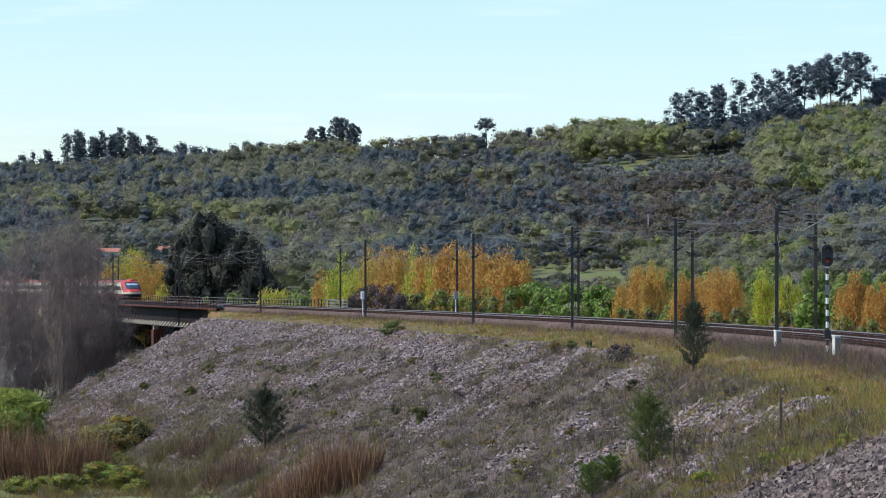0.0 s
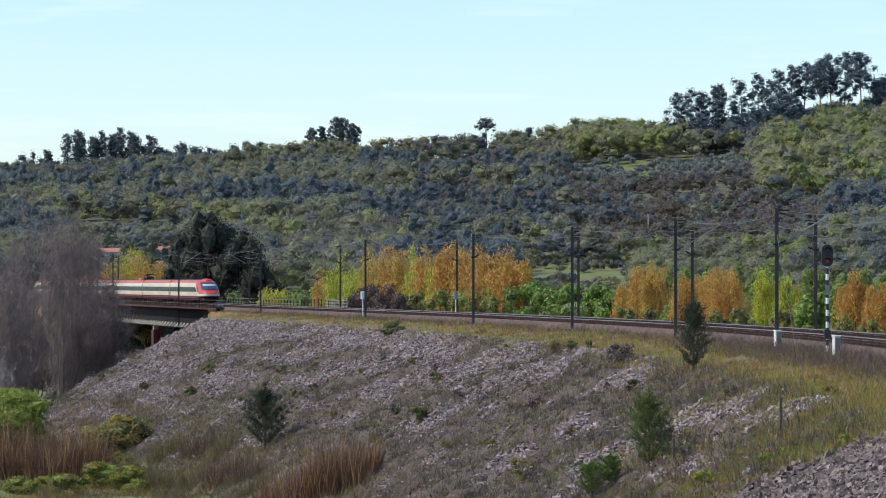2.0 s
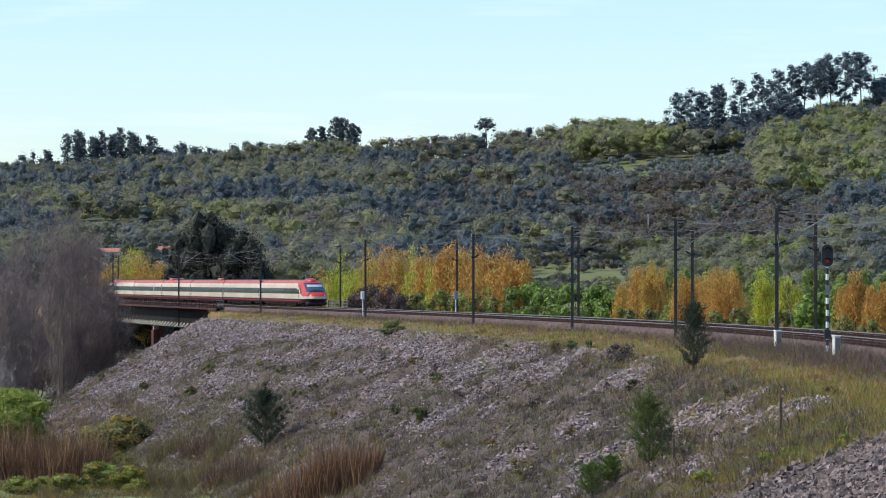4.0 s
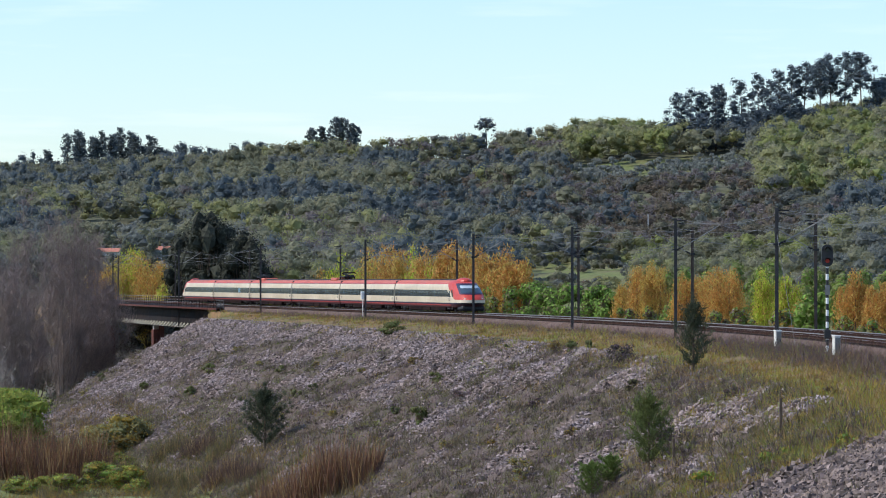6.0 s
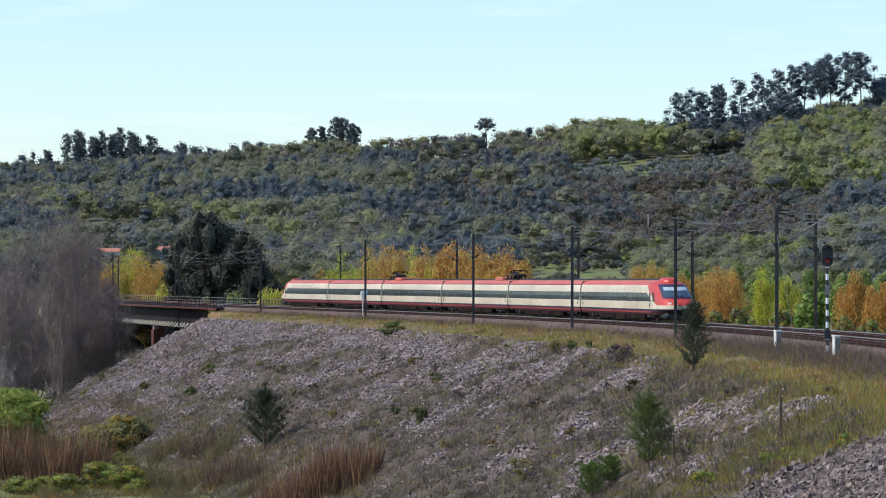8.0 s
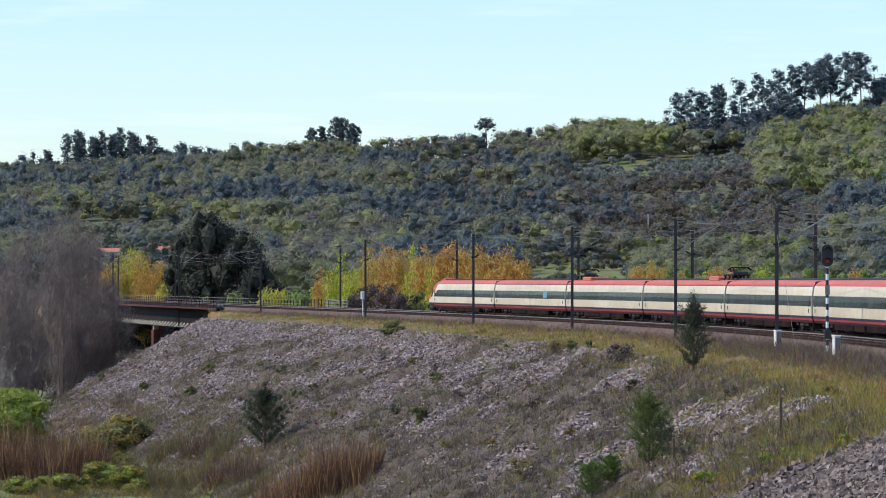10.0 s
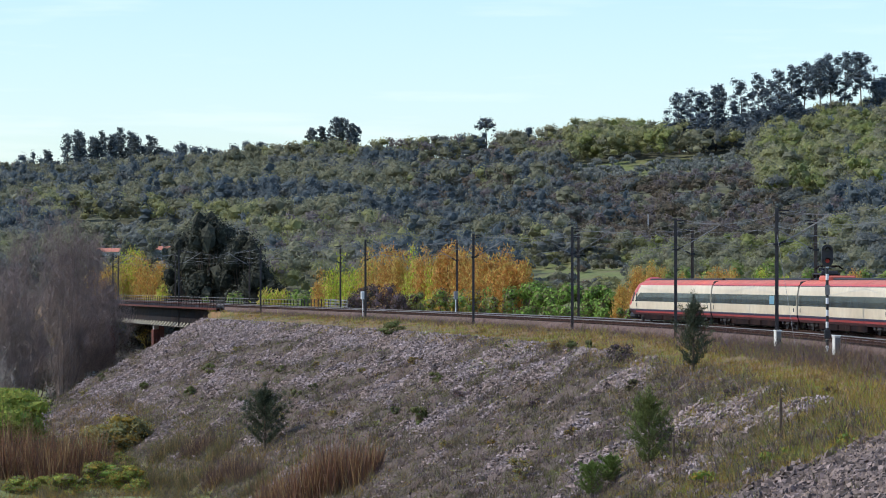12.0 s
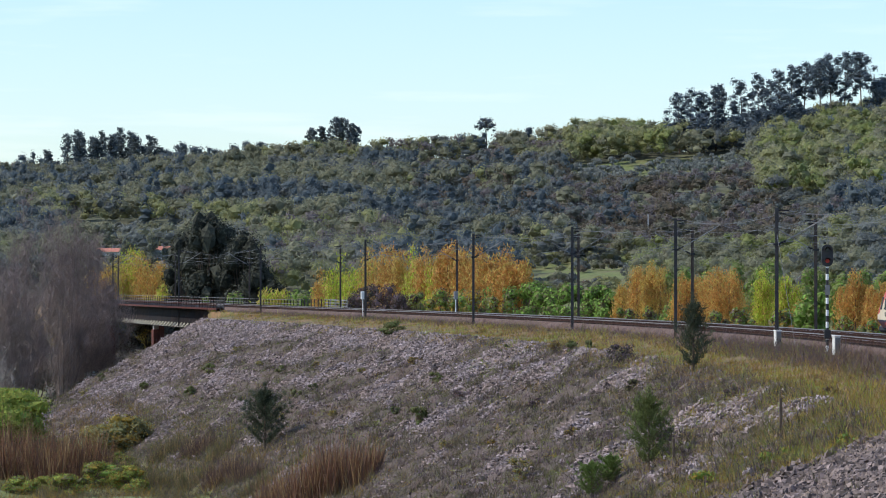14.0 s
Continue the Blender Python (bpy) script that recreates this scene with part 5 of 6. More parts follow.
# ---- trackside things ----
def build_signal():
    x, y, a = on_line(179.0, MID - 5.6)
    g = ground_at(float(x), float(y))
    ob = empty("railway_signal", Matrix.Translation((x, y, g)), "black two-lamp signal showing red on a striped post", "signal")
    z, k = 0.0, 0
    while z < 4.55:
        bm = bmesh.new()
        rod(bm, (0, 0, z), (0, 0, z + 0.3), 0.078, n=10)
        part("post_section", bm, M["cabinet"] if k % 2 else M["black"], ob)
        z, k = z + 0.3, k + 1
    bm = bmesh.new()
    for zc in (4.85, 5.4):
        rod(bm, (0, -0.1, zc), (0, 0.06, zc), 0.285, n=20)
    box(bm, -0.285, 0.285, -0.095, 0.055, 4.85, 5.4)
    bp = part("backplate", bm, M["black"], ob, "rounded black backing board")
    for zc, m in ((4.85, "signal_red"), (5.4, "black")):
        bm = bmesh.new()
        rod(bm, (0, -0.13, zc), (0, -0.16, zc), 0.1, n=16)
        part("lens", bm, RED if m == "signal_red" else M["glass_dark"], bp, "lit red lens" if m == "signal_red" else "")
        bm = bmesh.new()
        for q in range(9):
            t0, t1 = math.pi * q / 9, math.pi * (q + 1) / 9
            vs = [bm.verts.new((math.cos(t) * 0.16, d, zc + math.sin(t) * 0.16)) for t, d in ((t0, -0.1), (t1, -0.1), (t1, -0.4), (t0, -0.4))]
            bm.faces.new(vs)
        bmesh.ops.solidify(bm, geom=bm.faces, thickness=0.01)
        part("hood", bm, M["black"], bp)
    bm = bmesh.new()
    box(bm, -0.16, 0.16, -0.16, 0.16, 0.95, 1.4, bevel=0.03)
    part("relay_box", bm, M["black"], ob)
    bm = bmesh.new()
    box(bm, -0.12, 0.12, -0.12, -0.1, 3.15, 3.65)
    part("plate", bm, M["grey_and_shade"], ob, "small blue-grey plate")


def build_cabinet(s, dn, label):
    x, y, a = on_line(s, MID - dn)
    g = ground_at(float(x), float(y))
    ob = empty("trackside_cabinet", Matrix.Translation((x, y, g - 0.3)) @ Matrix.Rotation(radians(18), 4, "Z"), label, "cabinet", "trackside cabinets")
    bm = bmesh.new()
    box(bm, -0.16, 0.16, -0.16, 0.16, 0.15, 1.4, bevel=0.02)
    part("body", bm, M["plaster"], ob)
    bm = bmesh.new()
    box(bm, -0.185, 0.185, -0.19, 0.19, 1.4, 1.46, bevel=0.02)
    part("lid", bm, M["cabinet"], ob)
    # the door's grey carries the shade of the front face
    bm = bmesh.new()
    box(bm, -0.13, 0.13, -0.175, -0.162, 0.3, 1.34)
    dr = part("door", bm, M["grey_and_shade"], ob, "door panel in a grey that stands for its shaded side")
    bm = bmesh.new()
    box(bm, 0.06, 0.1, -0.2, -0.175, 0.8, 0.95)
    part("handle", bm, M["dark"], dr)
    bm = bmesh.new()
    box(bm, -0.24, 0.24, -0.22, 0.22, 0.0, 0.15)
    part("plinth", bm, M["concrete"], ob)


def build_small_post(name, x, y, h, label, mat="mast", w=0.06):
    ob = new(name)
    ob.matrix_world = Matrix.Translation((x, y, ground_at(x, y) - 0.1))
    tagged(ob, label, "post")
    bm = bmesh.new()
    box(bm, -w, w, -w, w, 0, h, bevel=0.01)
    part("shaft", bm, M[mat], ob)
    bm = bmesh.new()
    box(bm, -w * 1.15, w * 1.15, -w * 1.15, w * 1.15, h, h + 0.05, bevel=0.01)
    part("cap", bm, M[mat], ob)


def build_house(x, y, w, d, h, label):
    g = ground_at(x, y)
    ob = empty("house", Matrix.Translation((x, y, g - 0.5)) @ Matrix.Rotation(radians(12), 4, "Z"), label, "house", "houses under the hill")
    bm = bmesh.new()
    box(bm, -w / 2, w / 2, -d / 2, d / 2, 0, h)
    part("wall", bm, M["plaster"], ob)
    bm = bmesh.new()
    e = 0.5
    vs = [bm.verts.new(p) for p in ((-w / 2 - e, -d / 2 - e, h), (w / 2 + e, -d / 2 - e, h), (w / 2 + e, d / 2 + e, h), (-w / 2 - e, d / 2 + e, h), (-w / 2 - e, 0, h + 0.9), (w / 2 + e, 0, h + 0.9))]
    for q in ((0, 1, 5, 4), (2, 3, 4, 5), (0, 4, 3), (1, 2, 5), (3, 2, 1, 0)):
        bm.faces.new([vs[i] for i in q])
    rf = part("roof", bm, M["roof_tile"], ob, "terracotta tiled roof")
    for cx in (-w * 0.3, w * 0.18):
        bm = bmesh.new()
        box(bm, cx - 0.25, cx + 0.25, 0.5, 1.0, h + 0.4, h + 1.5)
        part("chimney", bm, M["grey_and_shade"], rf)
    for wx in (-w * 0.3, 0, w * 0.3):
        bm = bmesh.new()
        box(bm, wx - 0.5, wx + 0.5, -d / 2 - 0.03, -d / 2 + 0.02, h - 2.2, h - 0.9)
        wd = part("window", bm, M["glass_dark"], ob)
        bm = bmesh.new()
        box(bm, wx - 0.6, wx + 0.6, -d / 2 - 0.1, -d / 2 + 0.02, h - 2.3, h - 2.2)
        part("sill", bm, M["concrete"], wd)


def emitter(name, colour, strength):
    m = bpy.data.materials.new(name)
    m.use_nodes = True
    b = m.node_tree.nodes["Principled BSDF"]
    b.inputs["Base Color"].default_value = (*colour, 1)
    b.inputs["Emission Color"].default_value = (*colour, 1)
    b.inputs["Emission Strength"].default_value = strength
    return m


RED = emitter("signal_red_lens", (0.35, 0.035, 0.022), 0.1)


def motions():
    rows_of = {c: [] for c in CARS}
    for k in range(0, 57):
        t = k * 0.25
        s = train_front(t)
        for c, length, end in zip(CARS, LENGTHS, (1, 0, 0, 0, 0, 2)):
            a, b = s - length, s
            if end == 2:
                a, b = b, a
            xa, ya, _ = on_line(a, FAR)
            xb, yb, _ = on_line(b, FAR)
            rows_of[c].append((t, pose(xa, ya, 0, 0, 0, math.degrees(math.atan2(yb - ya, xb - xa)))))
            s -= length
    for c, rows in rows_of.items():
        walk(c, rows)


# ---- the place, largest first ----
build_ground()
build_track()
build_overhead()
build_bridge()
CARS = build_train()
build_hill_woods()

ORANGE = "slender poplar with orange-brown spring leaves behind the railway"
for x, y, h, w in ((-6.6, 463, 22.2, 5.0), (-1.2, 441, 15.8, 4.2), (1.2, 432, 11.8, 4.0), (3.7, 422, 10.6, 4.2), (6.1, 412, 11.6, 4.8), (8.3, 404, 9.5, 4.0), (-17.6, 508, 18.1, 3.8), (24.8, 340, 7.3, 3.0), (26.6, 333, 7.3, 3.0), (28.0, 327, 8.4, 4.0), (36.0, 292, 6.9, 2.9), (37.4, 286, 6.5, 2.6), (33.0, 306, 4.7, 2.0), (20.9, 355, 8.4, 3.2)):
    poplar(x, y, h, w, ["orange", "orange", "gold"], ORANGE)
for x, y, h, w in ((-9.3, 475, 20.5, 4.2), (-5.0, 457, 20.9, 3.6), (22.3, 350, 8.3, 3.0), (19.7, 360, 6.3, 2.6)):
    poplar(x, y, h, w, ["gold", "orange", "gold"], "slender poplar with golden spring leaves behind the railway")
for x, y, h, w in ((-15.2, 499, 19.8, 4.2), (-12.4, 487, 20.0, 4.0), (-3.5, 451, 20.2, 3.4), (-19.6, 516, 15.1, 4.0), (30.7, 316, 8.0, 2.3), (32.2, 309, 7.0, 2.8), (-0.3, 438, 11.3, 4.2)):
    poplar(x, y, h, w, ["lime", "lime", "gold"], "slender poplar with fresh lime-green leaves behind the railway")
for x, y, h, w in ((7.0, 409, 6.9, 4.8), (9.8, 398, 7.6, 5.6), (12.5, 388, 6.3, 4.6), (14.7, 379, 6.2, 5.0), (17.4, 369, 6.3, 4.4), (18.6, 364, 5.4, 3.8), (-2.6, 447, 14.1, 5.2), (1.2, 432, 6.4, 5.0), (4.3, 419, 6.4, 5.0), (33.7, 303, 6.6, 3.6), (35.1, 296, 6.2, 3.2), (33.5, 304, 4.8, 3.2), (23.7, 344, 4.9, 3.0)):
    broadleaf(x, y, h, w, ["green", "weed", "green"] if y > 320 else ["green", "green", "lime_far"], "leafy green willow at the foot of the railway bank", group="willows by the line")
for x, y, top, w in ((26.5, 404, 4.6, 4.6), (29.5, 398, 5.2, 4.4), (32.0, 406, 4.4, 4.8), (35.0, 400, 5.6, 4.6), (37.6, 396, 5.0, 4.2), (40.2, 404, 5.8, 5.0), (43.0, 398, 5.0, 4.4), (45.4, 405, 5.4, 4.6), (48.2, 399, 4.4, 4.6), (50.8, 403, 5.2, 4.4), (53.2, 398, 4.8, 4.6)):
    broadleaf(x, y, top - ground_at(x, y), w, ["green", "lime_far", "young"], "bushy spring-green tree behind the poplars", n=3200, low=0.05, group="green trees behind the poplars")
for x, y, h, w in ((-11.7, 434, 8.0, 3.4), (-9.3, 424, 5.7, 4.8), (-6.6, 414, 6.1, 4.8), (-4.8, 407, 5.4, 3.2)):
    broadleaf(x, y, h, w, ["mauve", "hedge", "heather"], "dark leafless thicket in front of the poplars", n=5200, leaf=0.16, lobes=26, low=0.0, core=0.35)
for x, y, h, w, m in ((-56.7, 610, 16.6, 5.6, "lime"), (-53.1, 600, 15.3, 5.2, "orange"), (-59.1, 610, 12.9, 4.6, "gold"), (-61.6, 600, 9.2, 4.6, "orange"), (-45.9, 540, 13.7, 3.6, "lime"), (-47.5, 540, 12.3, 3.2, "gold"), (-21.8, 440, 9.8, 3.8, "lime")):
    poplar(x, y, h, w, [m, "gold"], "poplar in spring leaf beyond the bridge", group="poplars beyond the bridge")
for x, y, h, w in ((-37.4, 530, 29.8, 6.4), (-41.4, 540, 26.5, 6.4), (-35.0, 535, 27.0, 6.0), (-31.3, 525, 26.3, 6.4), (-28.7, 520, 20.4, 5.4), (-25.8, 515, 16.9, 4.8), (-34.0, 528, 20.0, 7.0)):
    broadleaf(x, y, h, w * 1.35, ["cypress"], "tall dark evergreen tree beyond the railway", n=11000, leaf=0.34, lobes=52, low=0.0, group="dark trees beyond the railway")
for x, y, h, w in ((-29.9, 475, 13.1, 4.8), (-35.0, 490, 12.0, 3.0), (-21.5, 480, 15.9, 4.6), (-19.8, 470, 15.2, 4.2)):
    broadleaf(x, y, h, w, ["green", "young"], "light green tree beyond the railway")
for x, y, h, w in ((-73.0, 700, 12.2, 5.0), (-67.0, 705, 14.5, 6.0), (-61.5, 700, 14.6, 5.0), (-78.5, 705, 12.0, 6.0), (-58.5, 700, 13.0, 5.0), (-69.0, 690, 12.5, 5.0)):
    broadleaf(x, y, h, w, ["oak", "olive"], "leafy tree in front of the houses", group="trees by the houses")
for x, y, h, w in ((60.6, 470, 19.5, 5.8), (60.4, 560, 18.8, 6.5), (54.5, 540, 17.2, 5.4)):
    broadleaf(x, y, h, w, ["silver", "bare"], "silvery grey tree below the hill")

for x, y, h, w in ((-15.8, 446, 13.4, 3.4), (-13.6, 438, 9.6, 3.2), (-2.6, 394, 5.6, 4.0), (-0.3, 385, 5.6, 4.0), (2.0, 376, 5.4, 4.0), (4.1, 368, 5.6, 4.2), (6.2, 360, 5.4, 3.6), (17.2, 316, 4.6, 2.6), (18.9, 309, 4.0, 2.6), (22.1, 295, 4.2, 2.4), (23.7, 288, 4.2, 2.4), (25.1, 281, 4.3, 2.4), (27.4, 269, 4.4, 2.2), (30.6, 252, 4.3, 2.2), (31.6, 246, 4.4, 2.2)):
    broadleaf(x, y, h, w, ["green", "young", "grass", "heather"], "scrubby green thicket at the foot of the poplars", n=2200, leaf=0.2, low=0.0, category="shrub", group="thickets under the poplars")

PINE = "tall dark pine with a bare trunk on the ridge"
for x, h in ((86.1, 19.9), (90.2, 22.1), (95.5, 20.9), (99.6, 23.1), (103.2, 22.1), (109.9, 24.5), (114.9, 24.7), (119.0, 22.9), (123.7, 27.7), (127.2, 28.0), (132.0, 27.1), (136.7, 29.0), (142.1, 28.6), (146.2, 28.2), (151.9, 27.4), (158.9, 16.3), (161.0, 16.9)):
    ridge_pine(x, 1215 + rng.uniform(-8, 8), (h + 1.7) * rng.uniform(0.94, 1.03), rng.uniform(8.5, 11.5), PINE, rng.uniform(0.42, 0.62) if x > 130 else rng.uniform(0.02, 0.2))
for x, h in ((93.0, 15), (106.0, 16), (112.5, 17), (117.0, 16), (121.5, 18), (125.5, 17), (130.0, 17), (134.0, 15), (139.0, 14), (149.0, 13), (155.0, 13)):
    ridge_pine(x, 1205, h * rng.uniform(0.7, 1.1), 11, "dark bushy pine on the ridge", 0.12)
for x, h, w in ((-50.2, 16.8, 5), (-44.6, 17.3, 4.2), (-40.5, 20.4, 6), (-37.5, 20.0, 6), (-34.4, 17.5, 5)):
    ridge_pine(x, 1260, h + 1.7, w * 1.2, "tall eucalyptus on the skyline", 0.4, mat="evergreen_hazed", name="eucalyptus_tree")
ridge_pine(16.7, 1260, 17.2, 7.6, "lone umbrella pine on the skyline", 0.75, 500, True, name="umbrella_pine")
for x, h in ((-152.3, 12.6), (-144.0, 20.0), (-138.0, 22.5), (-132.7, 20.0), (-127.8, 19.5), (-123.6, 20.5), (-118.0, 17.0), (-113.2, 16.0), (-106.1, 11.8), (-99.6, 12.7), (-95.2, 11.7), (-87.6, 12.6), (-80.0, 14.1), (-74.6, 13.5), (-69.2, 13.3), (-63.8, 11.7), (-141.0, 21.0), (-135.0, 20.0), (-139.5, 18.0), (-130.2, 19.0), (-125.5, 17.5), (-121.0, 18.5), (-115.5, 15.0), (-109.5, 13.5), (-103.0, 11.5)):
    ridge_pine(x, 1280 + rng.uniform(-10, 10), (h + 2) * rng.uniform(0.86, 1.05), rng.uniform(8.5, 11.5), "dark conifer on the skyline", 0.05, mat="evergreen_hazed")

BARE = "tall leafless riverside tree with fine mauve-grey twigs"
for x, y, h, w in ((-56.4, 430, 23.4, 11), (-54.0, 440, 25.8, 11), (-48.5, 425, 24.3, 10), (-47.8, 445, 24.0, 10), (-44.9, 440, 18.5, 8), (-51.1, 402, 17.7, 8), (-46.5, 432, 15.4, 7)):
    bare_tree(x, y, h, w, BARE)
bare_tree(-49.5, 372, 8.5, 7, "pale leafless shrub by the river", "twig_pale", 2500)
for x, y, h, w in ((-42.0, 520, 9.5, 7), (-46.0, 522, 9.0, 7), (-38.5, 515, 9.0, 6), (-35.5, 505, 8.5, 6), (-50.0, 520, 9, 7), (-58.0, 472, 9, 8), (-53.5, 470, 9, 8), (-61.0, 468, 9, 8), (-47.5, 452, 8, 7), (-45, 460, 7, 6), (-52, 455, 8, 8), (-42, 452, 7.5, 5), (-44.5, 425, 5, 5)):
    broadleaf(x, y, h, w, ["hedge", "bare", "oak"], "dark undergrowth below the bridge", low=0.0, category="shrub")
broadleaf(-43.0, 462, 8.0, 4.5, ["olive", "bare"], "round olive-brown bush under the bridge", low=0.05, category="shrub")

# young trees, shrubs and reeds on the near slope
young_pine(-13.9, 260.5, 5.3, 4.0, "young dark green pine standing on the stony slope", "pine_dark", 1.5)
young_pine(8.3, 134.5, 3.3, 2.1, "slim young green pine standing among dry weeds", "pine", 0.75)
young_pine(12.8, 170.5, 4.1, 2.0, "thin young pine near the trackside", "pine_dark", 0.6)
young_pine(6.1, 137.0, 1.6, 1.7, "small bright green pine seedling", "pine_fresh", 0.6)
young_pine(6.9, 137.4, 1.3, 1.1, "small bright green pine seedling", "pine_fresh", 0.6)
for x, y, h, w, m, label in ((-23.3, 331.5, 1.4, 1.6, "pine", "small dark shrub on the stones"), (-24.5, 322.0, 1.2, 1.4, "pine", "small dark shrub on the stones"), (-1.7, 225.5, 1.6, 1.3, "pine", "small dark shrub on the stones"), (-0.6, 243.5, 1.1, 1.5, "pine", "small dark shrub on the stones"), (-4.4, 290.5, 1.4, 2.6, "pine", "low rounded green bush at the top of the slope"), (8.4, 219.5, 0.9, 1.0, "pine", "small dark shrub on the verge"), (9.6, 216.0, 0.8, 0.8, "pine", "small dark shrub on the verge"), (10.2, 179.5, 0.7, 0.9, "hedge", "small dark shrub on the stones"), (-31.3, 349.5, 1.0, 1.0, "pine", "small dark shrub on the stones"), (-14.9, 304.5, 0.8, 0.9, "pine", "small dark shrub on the stones"), (-12.3, 281.0, 0.9, 1.0, "young", "small yellow-green shrub on the stones")):
    broadleaf(x, y, h, w, [m, "weed"] if m != "green" else ["green", "oak"], label, n=1300, leaf=0.1, lobes=10, low=0.0, category="shrub", group="shrubs on the slope")
SHRUBS = {"p": (["pine", "pine_dark", "weed"], "small dark green shrub rooted among the stones"), "y": (["grass", "young", "weed"], "yellow-green weedy shrub rooted among the stones"), "b": (["mauve", "heather", "hedge"], "low brown leafless shrub among dry weeds"), "o": (["weed", "heather", "grass"], "grey-olive weedy shrub on the bank"), "g": (["grass_green", "grass", "green"], "spreading tuft of fresh green growth in the grass")}
for x, y, h, w, c in ((-11.0, 281.3, 0.9, 1.0, "p"), (3.8, 163.1, 1.4, 1.7, "y"), (-38.4, 375.4, 1.1, 1.1, "p"), (-6.7, 275.3, 0.6, 0.9, "y"), (-3.4, 238.1, 0.7, 0.8, "p"), (2.8, 189.8, 0.8, 0.9, "o"), (7.6, 223.8, 0.9, 0.9, "o"), (-13.3, 276.1, 0.8, 1.0, "y"), (-8.5, 258.4, 0.6, 0.9, "y"), (1.4, 226.6, 0.7, 1.7, "b"), (11.1, 110.1, 0.6, 1.3, "g"), (9.1, 115.1, 0.6, 1.2, "g"), (12.5, 102.1, 0.5, 0.9, "g"), (-44.9, 379.2, 1.5, 1.5, "p"), (-40.3, 374.9, 0.9, 1.4, "y"), (-5.8, 239.4, 0.6, 1.3, "b"), (5.6, 199.1, 0.7, 1.2, "b"), (-11.2, 295.1, 0.6, 1.0, "o"), (12.9, 148.1, 0.7, 1.0, "b"), (9.5, 142.3, 0.7, 1.0, "b"), (3.0, 269.1, 0.5, 1.4, "o"), (-20.9, 339.3, 0.6, 1.3, "y"), (15.0, 128.8, 0.5, 0.9, "o"), (-17.4, 318.0, 0.7, 1.1, "y"), (-2.2, 262.0, 0.7, 1.3, "o"), (4.4, 241.0, 0.7, 1.0, "p"), (-6.1, 226.0, 0.8, 1.2, "o"), (0.2, 205.0, 0.8, 1.1, "y"), (6.6, 172.0, 0.7, 0.9, "o")):
    broadleaf(x, y, h, w, *SHRUBS[c], n=700, leaf=0.075, lobes=9, low=-0.1, category="shrub", group="shrubs on the slope", core=0.4)
broadleaf(10.5, 196.5, 1.6, 2.0, ["mauve", "hedge"], "mauve leafless bush on the verge", n=2200, leaf=0.06, lobes=12, low=0.0, category="bush", core=0.25)
tuft("broom_bush", 11.8, 123.5, 0.9, 1.0, "weed", "green broom bush beside a wooden post", "bush", 900, 0.007, 0.4)
REED = "clump of tall dry brown reeds on the valley floor"
for x, y, h, w in ((-36.5, 283, 5.0, 5), (-32.8, 281, 4.8, 5), (-30.0, 283, 4.0, 3.5), (-11.3, 217, 2.6, 2.8), (-9.2, 213, 3.5, 3.6), (-6.9, 212, 3.4, 3.4), (-5.2, 211, 2.5, 2.4)):
    tuft("reed_clump", x, y, h, w, "reed", REED, "reeds", 1500, 0.034, 0.14, "reed clumps")
broadleaf(-44.2, 338, 5.9, 9.0, ["bush_lit", "bush_lit", "bush_lit", "green"], "dense round bright green bush on the valley floor", n=15000, leaf=0.22, low=-0.1, lobes=60, category="bush")
for x, y, h, w in ((-29.7, 309.5, 3.9, 6.0), (-32.5, 316, 3.2, 4.5)):
    broadleaf(x, y, h, w, ["weed", "young", "grass"], "yellow-green bush at the foot of the slope", n=8000, leaf=0.15, low=0.0, lobes=40, category="bush", group="bushes at the foot of the slope")
for x, y, h, w, n in ((-25.5, 272, 2.4, 3.0, 1600), (-27.2, 277, 2.0, 2.6, 1400), (-22.3, 268, 1.8, 3.4, 1600), (-19.5, 262, 1.6, 3.0, 1500), (-17.0, 255, 1.9, 2.6, 1400), (-14.6, 248, 1.5, 2.8, 1400), (-24.0, 290, 1.8, 3.2, 1500), (-20.6, 281, 1.7, 3.0, 1400), (-30.4, 262, 1.2, 2.8, 1300), (-18.3, 272, 1.4, 2.4, 1200), (-13.2, 238, 1.2, 2.4, 1200)):
    tuft("weed_clump", x, y, h, w, ["weed", "weed", "heather"][n % 3], "clump of tall mixed green and dead weeds", "weeds", n, 0.02, 0.3, "weed clumps on the valley floor")
for x, y, h, w in ((-33.2, 264, 1.5, 3.4), (-31.6, 268, 1.3, 2.6), (-29.4, 262, 2.0, 3.6), (-27.6, 268, 2.4, 3.4), (-25.0, 265, 2.3, 3.2), (-24.0, 262, 1.3, 2.6), (-27.5, 285, 2.0, 3.0)):
    broadleaf(x, y, h, w, ["bush_lit", "green", "grass", "weed"], "low leafy olive-green shrub on the valley floor", n=3600, leaf=0.11, low=0.0, lobes=26, category="shrub", group="shrubs on the valley floor")

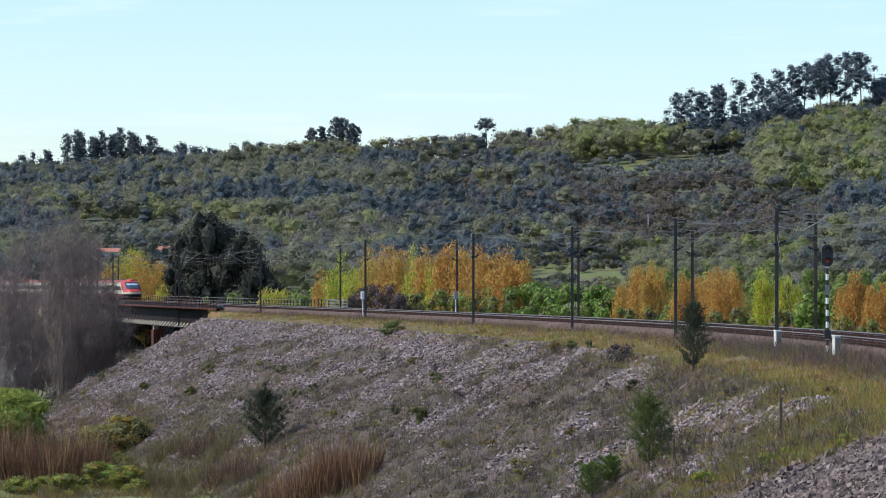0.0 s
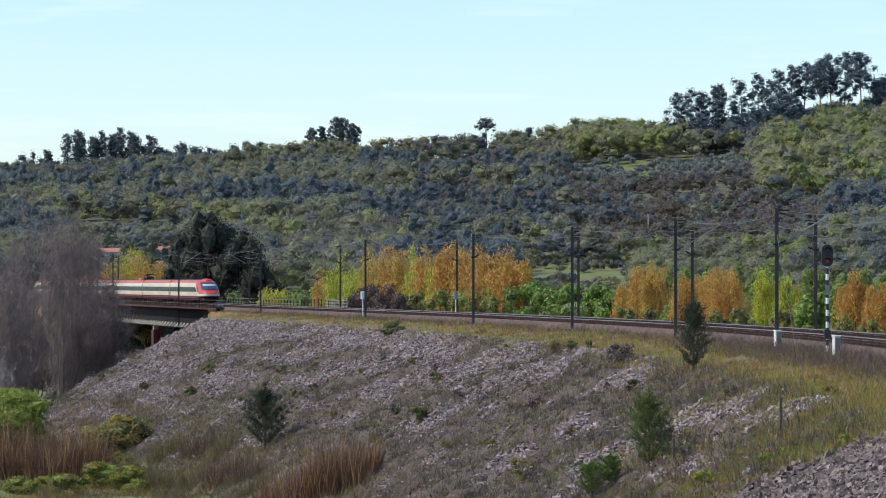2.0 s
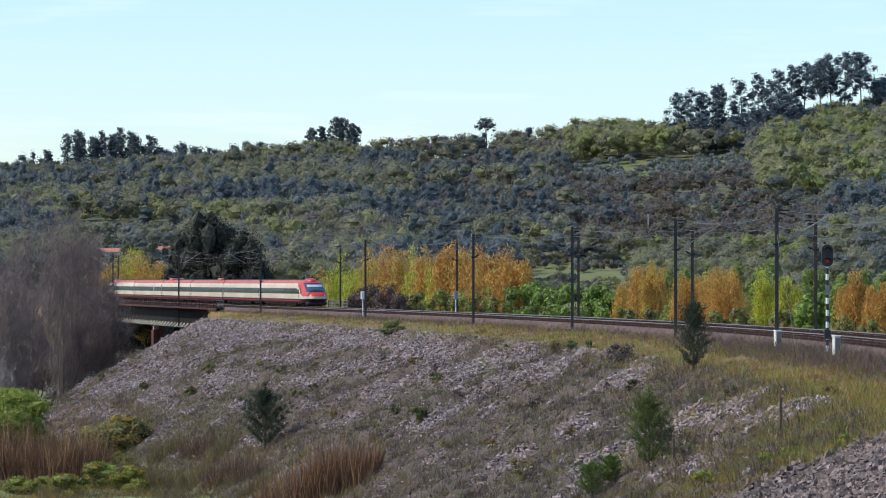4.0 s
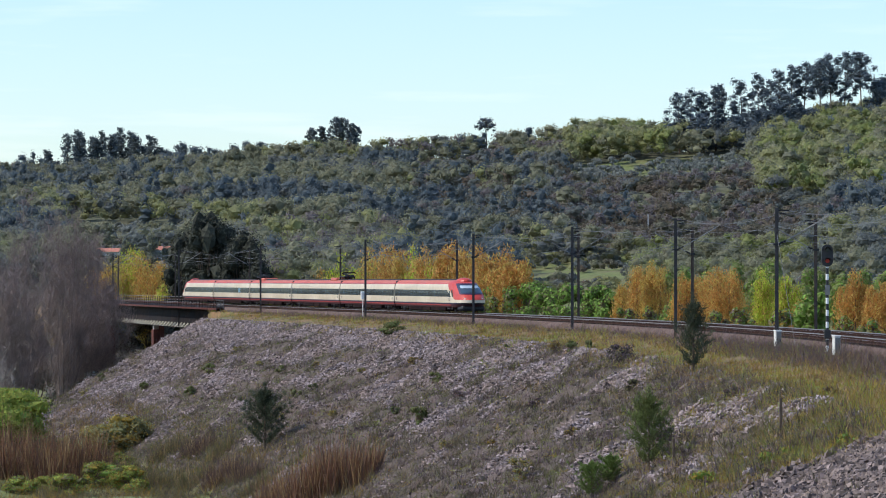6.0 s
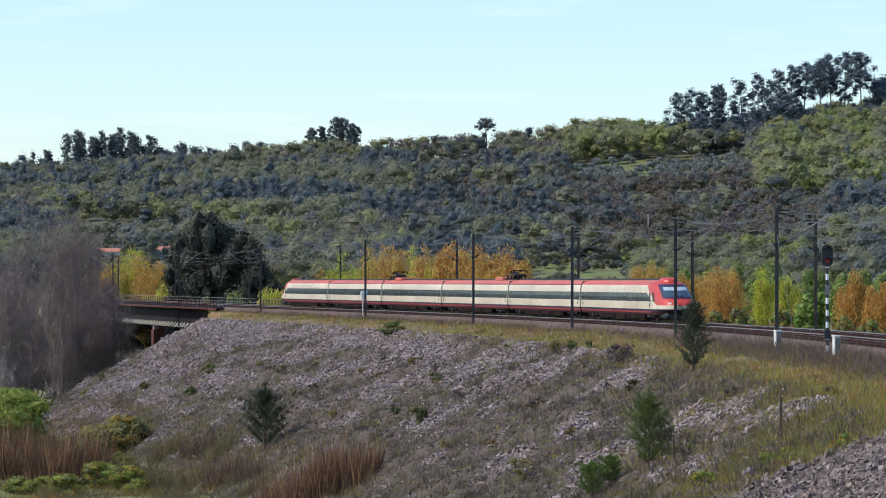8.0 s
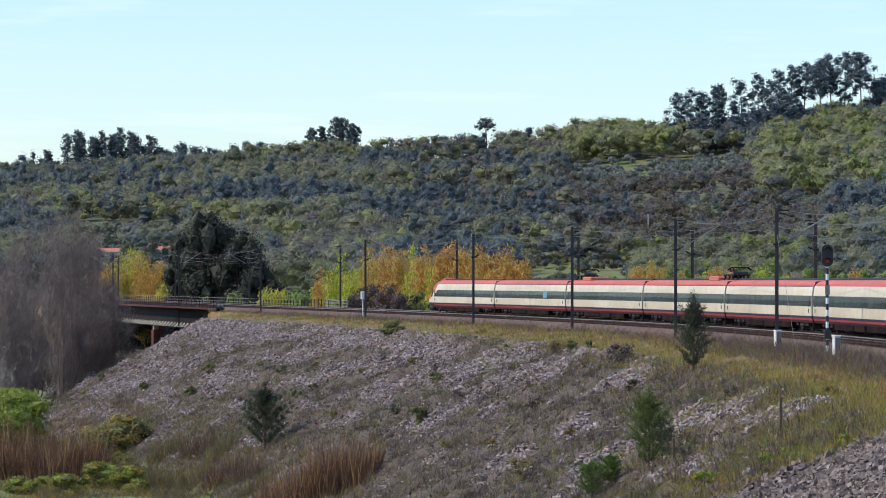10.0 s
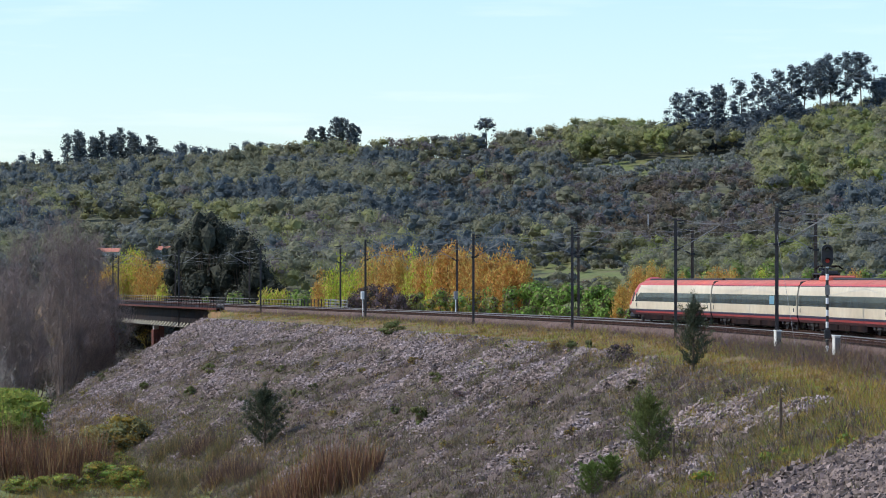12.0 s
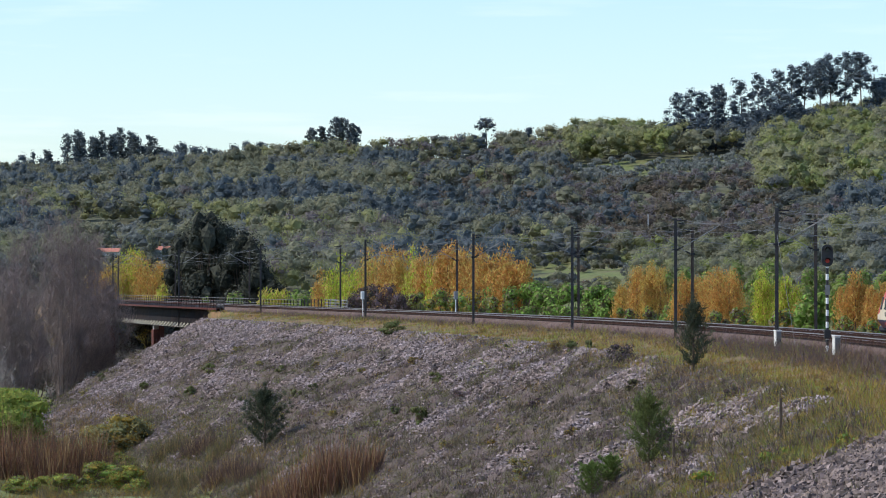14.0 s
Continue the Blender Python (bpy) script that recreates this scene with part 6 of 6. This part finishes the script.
# trackside things
build_signal()
build_cabinet(163.3, 5.6, "white trackside cabinet, front painted shade-grey, beside a mast")
build_cabinet(181.8, 5.6, "white trackside cabinet, front painted shade-grey, beside the signal")
railing("bridge_end_rail", -71.0, -66.0, MID - 5.3, (0.0, 0.3, 0.6), 0.7, "mast", "dark steel railing panel at the end of the bridge", 2.5)
railing("guard_rail", -60.0, -48.0, MID + 6.0, (0.05, 0.4, 0.75), 0.85, "mast_grey", "pale steel guard rail beyond the tracks", 3.0)
railing("boundary_fence", -76.0, -58.0, MID + 6.0, (0.7,), 0.8, "mast", "thin wire fence with posts beyond the tracks", 2.0, 0.02)
build_small_post("fence_post", 12.1, 119.5, 1.35, "weathered wooden post in the grass", "bark", 0.05)
build_small_post("fence_post", 9.2, 133.0, 0.9, "weathered wooden post in the grass", "bark", 0.05)
xm, ym, _ = on_line(145.0, MID + 4.7)
build_small_post("marker_post", float(xm), float(ym), 2.2, "white-painted marker post beyond the tracks", "cabinet", 0.09)
build_house(-76.9, 770, 5.0, 6, 7.0, "white house with a terracotta roof under the hill")
build_house(-63.8, 775, 4.4, 6, 7.0, "white house with a terracotta roof under the hill")
for s, o, m in ((7.2, O_NEAR - 0.2, "cabinet"), (8.2, O_FAR - 0.3, "mast_grey")):
    xm, ym, am = on_line(s, o)
    box_on = empty("mast_box", Matrix.Translation((float(xm), float(ym), 0.3)) @ Matrix.Rotation(math.pi - float(am), 4, "Z"), "pale switch box strapped to a mast", "switch box", "mast boxes")
    bm = bmesh.new()
    box(bm, -0.2, 0.2, -0.14, 0.14, 0.9, 1.7, bevel=0.02)
    part("case", bm, M[m], box_on)
    bm = bmesh.new()
    rod(bm, (0, 0, -1.1), (0, 0, 0.9), 0.04)
    part("conduit", bm, M["cabinet"], box_on)
xa, ya, _ = on_line(158.0, O_NEAR)
xb, yb, _ = on_line(166.9, MID - 5.2)
guy = empty("guy_wire", Matrix(), "taut steel stay from a mast to the ground", "stay")
bm = bmesh.new()
rod(bm, (float(xa), float(ya), 5.8), (float(xb), float(yb), -0.7), 0.011, n=5)
part("stay_rod", bm, M["wire"], guy)
bm = bmesh.new()
box(bm, float(xb) - 0.15, float(xb) + 0.15, float(yb) - 0.15, float(yb) + 0.15, -0.95, -0.65, bevel=0.03)
part("anchor_block", bm, M["concrete"], guy)
build_small_post("utility_pole", 52.0, 845, 7.5, "pale utility pole among the trees on the hill", "concrete", 0.16)
build_grass()
build_riprap()
motions()
